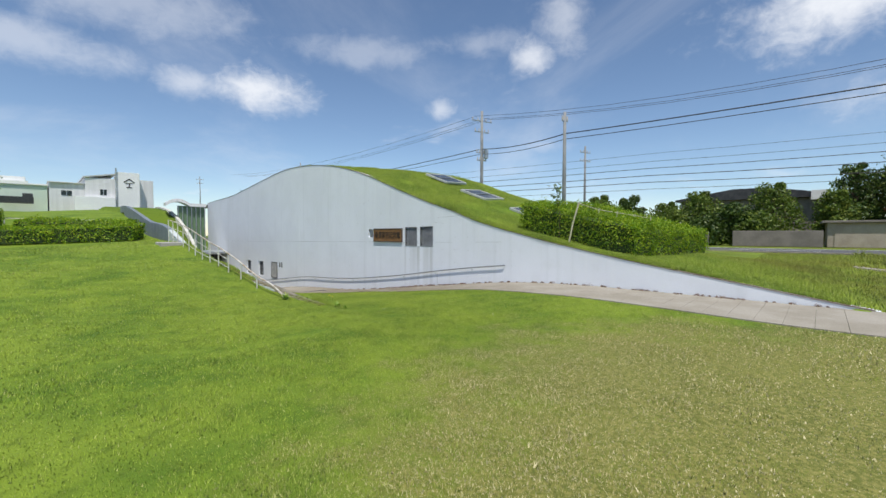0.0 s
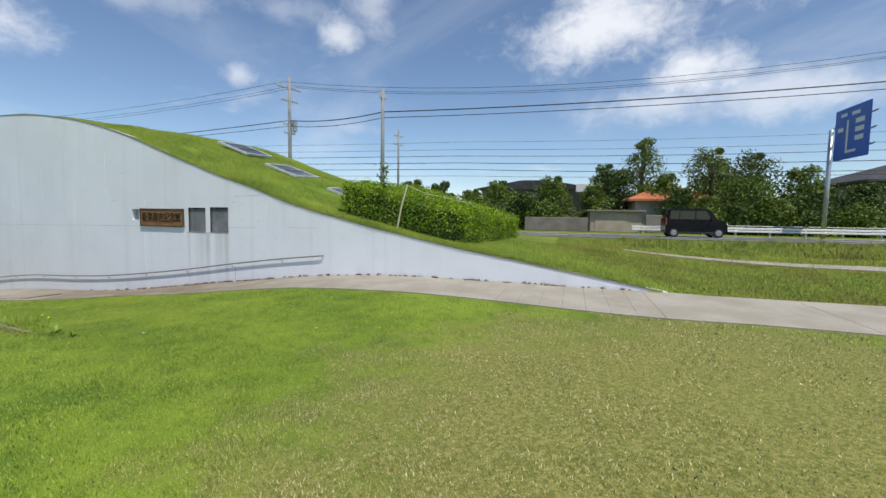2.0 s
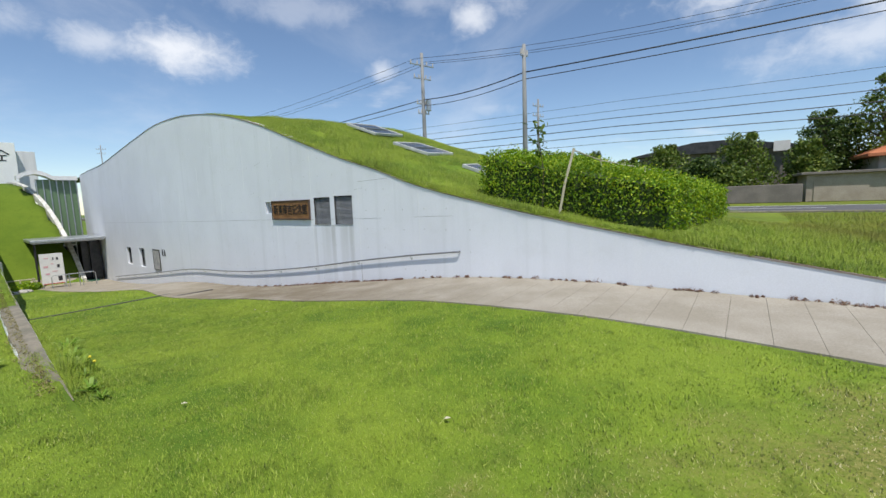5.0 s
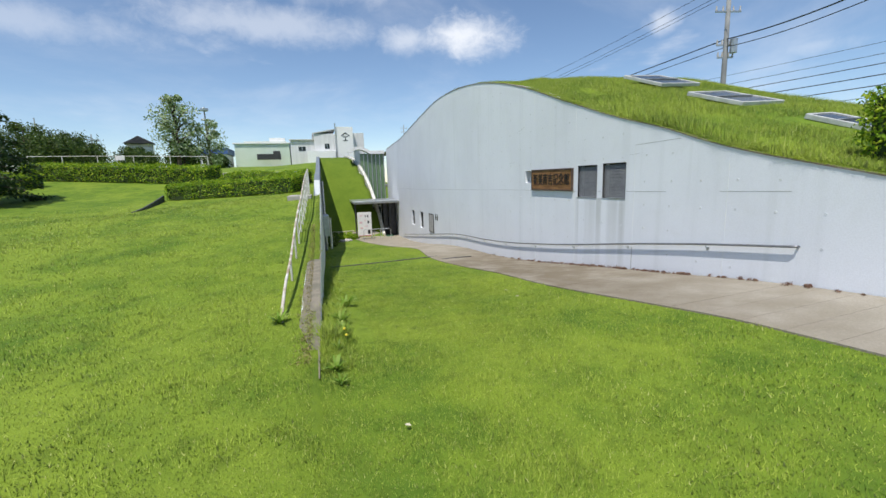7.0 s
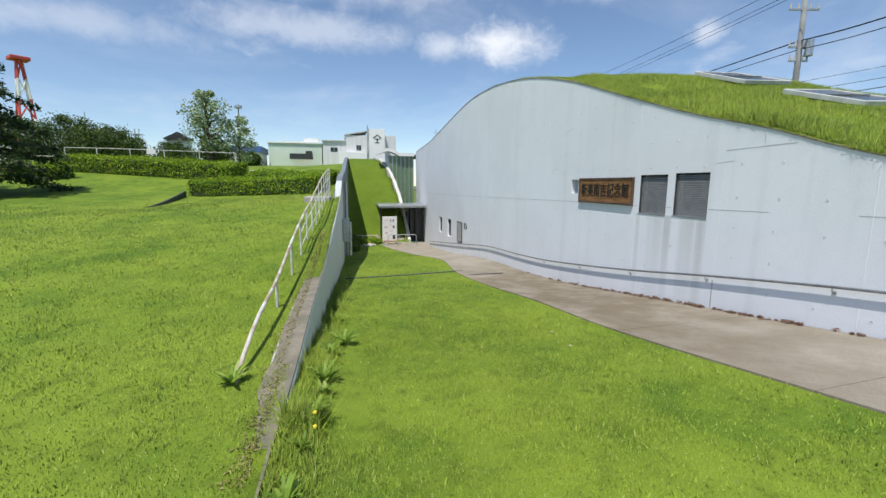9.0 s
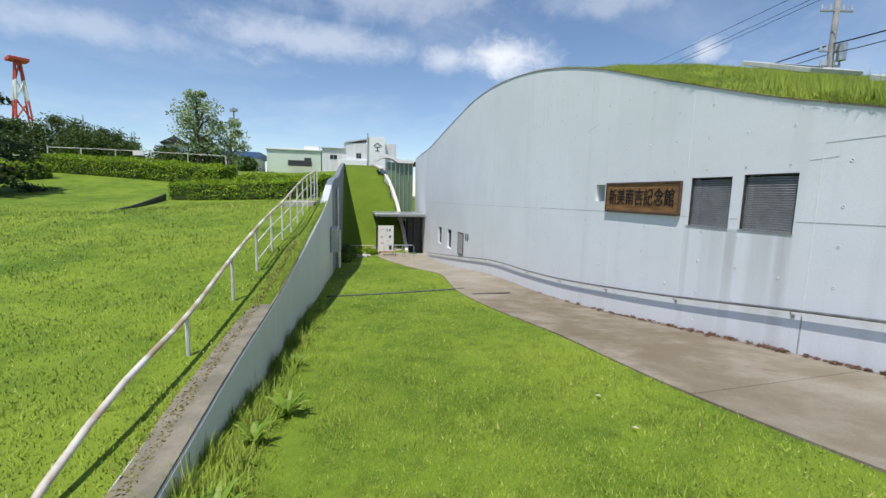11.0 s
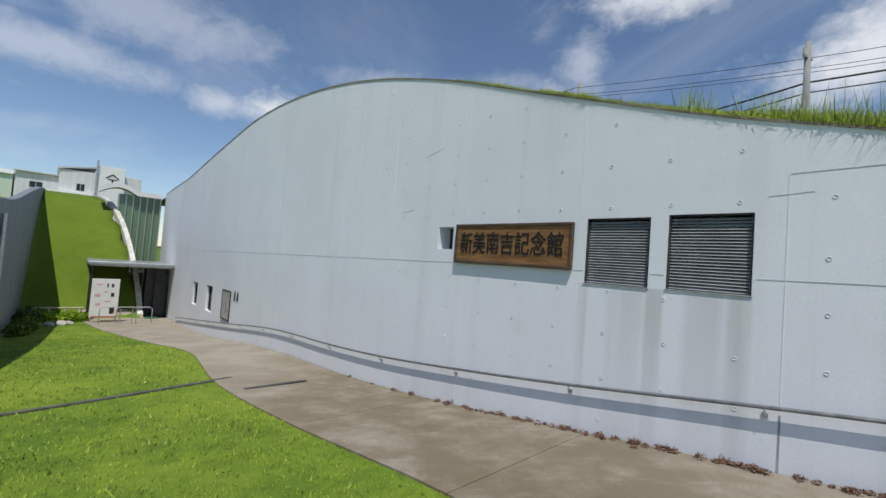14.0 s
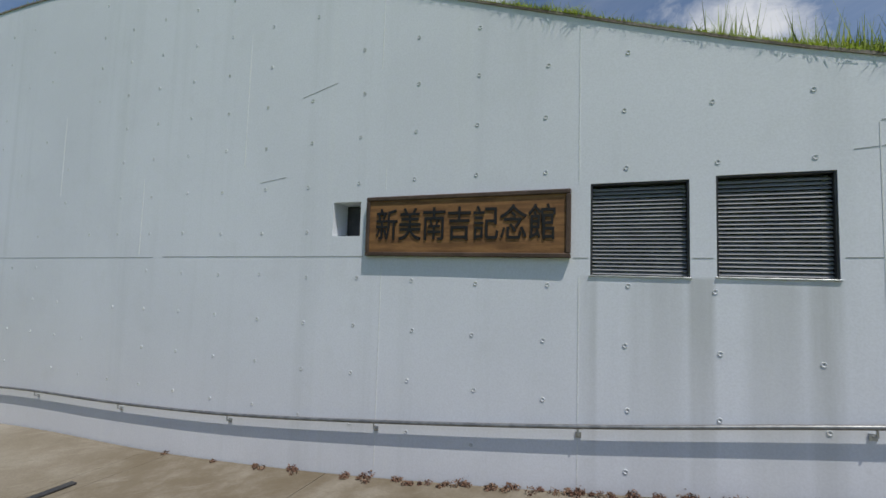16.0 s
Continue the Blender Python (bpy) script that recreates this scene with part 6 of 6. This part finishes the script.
# cups left by the formwork ties: one small dished plug, repeated
bm = bmesh.new()
rings = []
for r, y in ((0.0225, 0.002), (0.020, -0.0055), (0.0145, -0.0055), (0.009, -0.0006)):
    rings.append([bm.verts.new((r * math.cos(2 * math.pi * k / 10), y, r * math.sin(2 * math.pi * k / 10))) for k in range(10)])
for a, b in zip(rings, rings[1:]):
    for k in range(10):
        bm.faces.new((a[k], a[(k + 1) % 10], b[(k + 1) % 10], b[k]))
bm.faces.new(rings[-1])
TIE = surface("tie_cup", (0.56, 0.58, 0.60), (0.72, 0.74, 0.76), 60, 90, 0.8)
cup = part("tie_hole", bm, TIE, front_wall)
first_cup = True
rng = random.Random(5)
for i in range(26):
    s = 9.4 + 0.695 * i
    for k in range(13):
        z = -0.45 + 0.525 * k + (0.03 if k > 4 else 0)
        if not float(base_z(s)) + 0.15 < z < float(top_z(s)) - 0.25:
            continue
        if any(o[0] - 0.05 < s < o[1] + 0.05 and o[2] - 0.05 < z < o[3] + 0.05 for o in OPEN) or (15.35 < s < 17.7 and 1.3 < z < 2.05) or rng.random() < 0.06 or (s > 22 and rng.random() < 0.4):
            continue
        m = on_wall(s + rng.uniform(-0.02, 0.02), 0.0, z + rng.uniform(-0.015, 0.015))
        if first_cup:
            cup.matrix_world, first_cup = m, False
        else:
            o = new("tie_hole", cup.data)
            o.parent = front_wall
            o.matrix_world = m

# ---- drain across the lawn and moss along the wall's foot ----
drain = thing("drain_channel", "narrow dark drain channel across the lawn", "drain")
da, db = Vector((-10.15, 17.4, 0)), Vector((-8.1, 21.35, 0))
vs, fs = [], []
for i in range(15):
    p = da.lerp(db, i / 14)
    n = Vector((0.89, -0.46, 0)) * 0.06
    for sgn, h in ((-1, -0.05), (-1, 0.03), (1, 0.03), (1, -0.05)):
        q = p + n * sgn
        vs.append((q.x, q.y, at_ground(q.x, q.y) + h))
    if i:
        fs += [(4 * i - 4 + k, 4 * i - 3 + k, 4 * i + 1 + k, 4 * i + k) for k in range(3)]
obj_from("channel", vs, fs, surface("dark_wet_concrete", (0.07, 0.075, 0.06), (0.12, 0.12, 0.10), 4, 40, 0.8), drain)
gr = thing("drain_grate", "worn steel grate set across the path", "grate")
g0, g1 = Vector((*[float(v) for v in front_xy(20.62, -2.2)], 0)), Vector((*[float(v) for v in front_xy(20.62, -1.0)], 0))
ang = math.atan2(g1.y - g0.y, g1.x - g0.x)
gm = g0.lerp(g1, 0.5)
part("grate", box(((g1 - g0).length, 0.09, 0.02), (gm.x, gm.y, at_ground(gm.x, gm.y) + 0.035), Matrix.Rotation(ang, 4, "Z"), 0.004), DARK_METAL, gr)

rng = np.random.default_rng(12)
pl, wy = [], []
for _ in range(210):
    s = float(np.clip(rng.normal(14.2, 2.6), 9.5, 20.5)) if rng.random() < 0.72 else float(rng.uniform(0.8, 9.5))
    r = rng.uniform(0.02, 0.07) * (1.6 if rng.random() < 0.1 else 1)
    x, y = front_xy(s, -0.03 - abs(rng.normal()) * 0.05)
    c = np.array([float(x), float(y), at_ground(float(x), float(y)) + 0.035])
    p, w = shell(rng, 55, c, (r, r, r * 0.75), 0.2)
    pl.append(p)
    wy.append(w)
moss = leaf_mesh("moss", np.concatenate(pl), np.concatenate(wy), 0.028, SEDUM, None, seed=3)
tagged(moss, "reddish brown moss and leaf litter along the wall's foot", "moss", kind="stuff")


# ---- weeds ----
def weed(at, size, count, seed, label, material=WEED_LEAF, upright=0.7):
    """A rosette of long bent leaves."""
    rg = np.random.default_rng(seed)
    vs, fs = [], []
    for i in range(count):
        a = rg.uniform(0, 2 * math.pi)
        out, side = np.array((math.cos(a), math.sin(a), 0)), np.array((-math.sin(a), math.cos(a), 0))
        ln, w = size * rg.uniform(0.6, 1.2), size * 0.07 * rg.uniform(0.7, 1.3)
        b = len(vs)
        rise = upright * rg.uniform(0.6, 1.3)
        for k, wid in ((0, 0.5), (0.35, 1.0), (0.7, 0.75), (1.0, 0.05)):
            c = np.array(at) + out * ln * k * (1 - 0.25 * rise) + np.array((0, 0, ln * (rise * k - 0.55 * rise * k * k)))
            vs += [tuple(c + side * w * wid), tuple(c - side * w * wid)]
        fs += [(b + 2 * k, b + 2 * k + 2, b + 2 * k + 3, b + 2 * k + 1) for k in range(3)]
    t = thing("weed", label, "weed")
    obj_from("leaves", vs, fs, material, t)
    return t


for x, y, size, n in ((-2.82, 10.05, 0.20, 16), (-2.2, 9.35, 0.17, 14), (-3.45, 10.75, 0.22, 18), (-4.1, 11.4, 0.20, 15), (-4.45, 11.95, 0.24, 16), (-3.75, 9.95, 0.2, 12), (-2.55, 9.75, 0.13, 12), (-1.95, 9.15, 0.12, 10), (-5.6, 12.9, 0.2, 12), (-3.2, 10.5, 0.15, 12)):
    weed((x, y, at_ground(x, y)), size * 1.15, 2 * n, int(abs(x * 100)), "broad-leaved weed growing by the retaining wall", upright=1.25)
for x, y, z in ((-2.6, 9.9, 0.22), (-2.48, 9.8, 0.2)):
    fl = thing("yellow_flower", "tiny yellow weed flower above the grass", "flower")
    g = at_ground(x, y)
    part("stem", pipe([(x, y, g), (x + 0.02, y, g + z)], 0.003, 5), WEED_LEAF, fl)
    bm = bmesh.new()
    bmesh.ops.create_icosphere(bm, subdivisions=1, radius=0.018, matrix=Matrix.Translation((x + 0.02, y, g + z)))
    part("head", bm, surface("yellow_petals", (0.7, 0.55, 0.03), (0.8, 0.65, 0.05), 40, 90, 0.6), fl)
rng = random.Random(2)
for u, v, sz in ((33.4, 5.35, 0.5), (35.5, 5.5, 0.6), (37.2, 5.4, 0.75), (38.3, 6.0, 0.6), (39.0, 5.3, 0.8), (39.2, 6.7, 0.55), (39.5, 7.2, 0.5), (38.6, 5.6, 0.6)):
    p = uv_point(u, v)
    rg = np.random.default_rng(int(u * 10))
    sh = thing("shrub", "loose green shrub at the foot of the turfed slope" if u > 36 else "loose green shrub at the foot of the retaining wall", "shrub")
    q, w = shell(rg, 520, p + Vector((0, 0, sz * 0.45)), (sz * 0.8, sz * 0.8, sz * 0.55), 0.2)
    part("stem", pipe([p, p + Vector((0.03, 0, sz * 0.5))], 0.02, 5), BARK, sh)
    leaf_mesh("leaves", q, w, 0.13, (TREE_LEAF, LIGHT_LEAF, HEDGE_LEAF)[int(u * 10) % 3], sh, seed=int(u))
for u, v, sz in ((37.6, 6.1, 0.22), (37.9, 6.5, 0.26), (38.2, 6.8, 0.2), (37.4, 5.8, 0.18)):
    bm = bmesh.new()
    bmesh.ops.create_icosphere(bm, subdivisions=2, radius=sz, matrix=Matrix.Translation(uv_point(u, v) + Vector((0, 0, sz * 0.25))) @ Matrix.Diagonal((1.2, 0.9, 0.6, 1)))
    for vert in bm.verts:
        vert.co += vert.normal * 0.3 * sz * noise.noise(vert.co * 4.0)
    tagged(part("rock", bm, STUCCO), "pale garden rock at the foot of the turfed slope", "rock", "rocks by the entrance")
low_rail = thing("timber_rail", "low weathered timber rail at the foot of the turfed slope", "rail")
for v in (5.4, 6.0, 6.6, 7.2):
    p = uv_point(39.9, v)
    part("post", pipe([p - Vector((0, 0, 0.1)), p + Vector((0, 0, 0.72))], 0.045, 7), BAMBOO, low_rail)
part("rail", pipe([uv_point(39.9, v) + Vector((0, 0, 0.66)) for v in (5.3, 6.3, 7.3)], 0.04, 7), BAMBOO, low_rail)
for x, y in ((-0.96, 8.8), (1.5, 8.1), (-1.75, 13.4), (-2.2, 14.0)):
    lf = thing("fallen_leaf", "single dry yellow leaf lying on the lawn", "leaf")
    g = at_ground(x, y) + 0.045
    obj_from("blade", [(x - 0.03, y, g), (x, y - 0.018, g + 0.006), (x + 0.035, y, g + 0.004), (x, y + 0.018, g + 0.008), (x, y, g)], [(0, 1, 4), (1, 2, 4), (2, 3, 4), (3, 0, 4)], BAMBOO, lf)

# ---- grass blades ----
WALK_LINE = np.array([(0.9, -0.6), (0.8, 1.0), (1.2, 3.5), (1.2, 5.6), (0.1, 7.6), (-1.6, 10.1), (-3.0, 12.2), (-4.2, 15.0)])


def blades(name, x, y, z, height, width, label, seed, parent=None, lean=0.55):
    rg = np.random.default_rng(seed)
    n = len(x)
    a = rg.uniform(0, 2 * math.pi, n)
    t = a + rg.normal(0, 0.9, n)
    h = height * rg.uniform(0.5, 1.25, n)
    k = np.abs(rg.normal(0, lean, n)) * h
    wx, wy = np.cos(a) * width / 2, np.sin(a) * width / 2
    base = np.stack([x, y, z - 0.006], -1)
    side = np.stack([wx, wy, np.zeros(n)], -1)
    tip = base + np.stack([np.sin(t) * k, -np.cos(t) * k, h], -1)
    co = np.stack([base - side, base + side, tip], 1).reshape(-1, 3).astype(np.float32)
    me = bpy.data.meshes.new(name)
    me.vertices.add(3 * n)
    me.vertices.foreach_set("co", co.ravel())
    me.loops.add(3 * n)
    me.loops.foreach_set("vertex_index", np.arange(3 * n, dtype=np.int32))
    me.polygons.add(n)
    me.polygons.foreach_set("loop_start", np.arange(0, 3 * n, 3, dtype=np.int32))
    me.update(calc_edges=True)
    me.materials.append(BLADE)
    ob = new(name, me)
    if parent is not None:
        ob.parent = parent
    return tagged(ob, label, "grass", kind="stuff")


rg = np.random.default_rng(77)
N = 1150000
k = rg.random(N) * (len(WALK_LINE) - 1.001)
i = k.astype(int)
f = (k - i)[:, None]
centre = WALK_LINE[i] * (1 - f) + WALK_LINE[i + 1] * f
r = 0.7 * np.exp(rg.random(N) * math.log(26 / 0.7))
a = rg.uniform(0, 2 * math.pi, N)
x, y = centre[:, 0] + r * np.cos(a), centre[:, 1] + r * np.sin(a)
s, d = front_sd(x, y)
u, v = (y - x) / ROOT2, (x + y) / ROOT2
ragged = 0.10 * rg.random(N)
keep = (-d > path_edge(np.clip(s, -39, 42)) - ragged) & ~((v < RET_V + 0.03) & (v > RET_V - 0.12 + 0.07 * (u < 10)) & (u > 7) & (u < 13.5)) & (u < 36) & (u > -6) & (y > -2.5)
x, y, r, s, d = x[keep], y[keep], r[keep], s[keep], d[keep]
gz = ground_z(x, y)
dry = np.clip(1.25 - np.hypot((x - 5.2) / 5.2, (y - 2.2) / 5.6), 0, 1)
tuft = 0.82 + 0.3 * np.clip(np.sin(x * 2.3 + 1.7 * np.sin(y * 1.9)) * np.sin(y * 2.7 + 1.3 * np.sin(x * 1.5)) + 0.6 * np.sin(x * 6.1 + y * 2.2) * np.sin(y * 7.3 - x * 1.9), -0.6, 1.4)
near_wall = np.exp(-np.abs((x + y) / ROOT2 - RET_V - 0.12) / 0.15) * (((y - x) / ROOT2) > 8)
blades("grass_blades", x, y, gz, (0.033 + 0.0014 * r) * (1 - 0.45 * dry) * (1 + 1.4 * near_wall) * tuft, 0.0046 + 0.0014 * r, "short green mown grass blades on the lawn", 3)

# long uncut grass along the retaining wall's foot
M = 9000
u = 8.2 + 9.0 * rg.random(M) ** 1.3
v = RET_V + 0.03 + 0.32 * rg.random(M) ** 1.8
x, y = (v - u) / ROOT2, (u + v) / ROOT2
blades("wall_foot_grass", x, y, ground_z(x, y), 0.10 + 0.10 * np.clip(np.sin(u * 5.0) + np.sin(u * 11.3), 0, 1.5), np.full(M, 0.010), "long uncut grass at the retaining wall's foot", 15, lean=0.7)
a, b = 3 + 34 * rg.random(26000), 22.6 + 3.2 * rg.random(26000)
x, y = a * RW.x + b * RN.x, a * RW.y + b * RN.y
blades("roadside_weeds", x, y, ground_z(x, y), 0.16 + 0.16 * np.clip(np.sin(a * 1.7) * np.sin(b * 2.3 + a), -0.5, 1), np.full(26000, 0.035), "tall weeds along the roadside bank", 16)

# turf on the roof and the long grass at its edge
M = 240000
s = 0.5 + 25.5 * rg.random(M)
d = 0.03 + 7.5 * rg.random(M) ** 1.5
x, y = front_xy(s, d)
out = np.ones(M, bool)
for cs, cd, w, dp in ((16.9, 4.4, 1.75, 1.5), (13.9, 3.9, 1.7, 1.4), (11.0, 3.2, 1.5, 1.3)):
    out &= ~((np.abs(s - cs) < w / 2 + 0.02) & (np.abs(d - cd) < dp / 2 + 0.02))
x, y, s, d = x[out], y[out], s[out], d[out]
lumps = 0.5 + 0.5 * np.sin(s * 2.1 + 1.3 * np.sin(d * 1.7)) * np.sin(d * 2.9 + s * 0.6)
blades("roof_grass", x, y, roof_z(s, d) + 0.05 * smooth01(s, 2, 6) * (1 - smooth01(s, 12.5, 16)) - 0.06 * smooth01(s, 13, 17) * (d < 1.5), 0.05 + 0.09 * lumps, np.full(len(x), 0.013), "long uneven grass on the museum's roof", 5)
s = 4 + 14 * rg.random(26000)
d = -0.03 + 0.14 * rg.random(26000)
x, y = front_xy(s, d)
blades("edge_grass", x, y, top_z(s) + 0.012, 0.025 + 0.045 * (np.sin(s * 3.3) * np.sin(s * 0.9) > 0.1), np.full(len(x), 0.007), "fringe of grass along the roof's edge", 6, lean=0.9)
s = np.concatenate([rg.normal(c, w, n) for c, w, n in ((14.1, 0.10, 70), (13.3, 0.25, 110), (12.8, 0.2, 80), (12.2, 0.35, 110), (11.4, 0.3, 70), (10.2, 0.5, 60))])
d = 0.05 + 0.35 * rg.random(len(s))
x, y = front_xy(s, d)
blades("tall_grass", x, y, roof_z(s, d) + 0.03, 0.34 + 0 * s, np.full(len(x), 0.011), "tall wild grass stalks above the wall", 7, lean=0.35)
s, d = -20 + 23 * rg.random(130000), 0.12 + 12.4 * rg.random(130000)
x, y = front_xy(s, d)
blades("bank_grass", x, y, roof_z(s, d) + 0.0, 0.09 + 0 * s, np.full(len(x), 0.02), "rough grass on the roadside bank", 8)

# dry leaves and soil beside the coping
M = 3000
u = 8.3 + 8.7 * rg.random(M)
v = RET_V - 0.10 - 0.04 * (u > 10) + 0.02 - np.abs(rg.normal(0, 0.085, M))
x, y = (v - u) / ROOT2, (u + v) / ROOT2
z = np.maximum(ground_z(x, y), smooth_interp(u, CREST_U, CREST_Z)) + 0.012
litter = leaf_mesh("leaf_litter", np.stack([x, y, z], -1), np.tile((0, 0, 1.0), (M, 1)), 0.026, make_leaf("dry_litter", (0.15, 0.15, 0.035), (0.21, 0.175, 0.06), (0.30, 0.25, 0.10), 0.1), seed=9, spread=0.5)
tagged(litter, "dry leaves and cut grass beside the mossy coping", "leaf litter", kind="stuff")
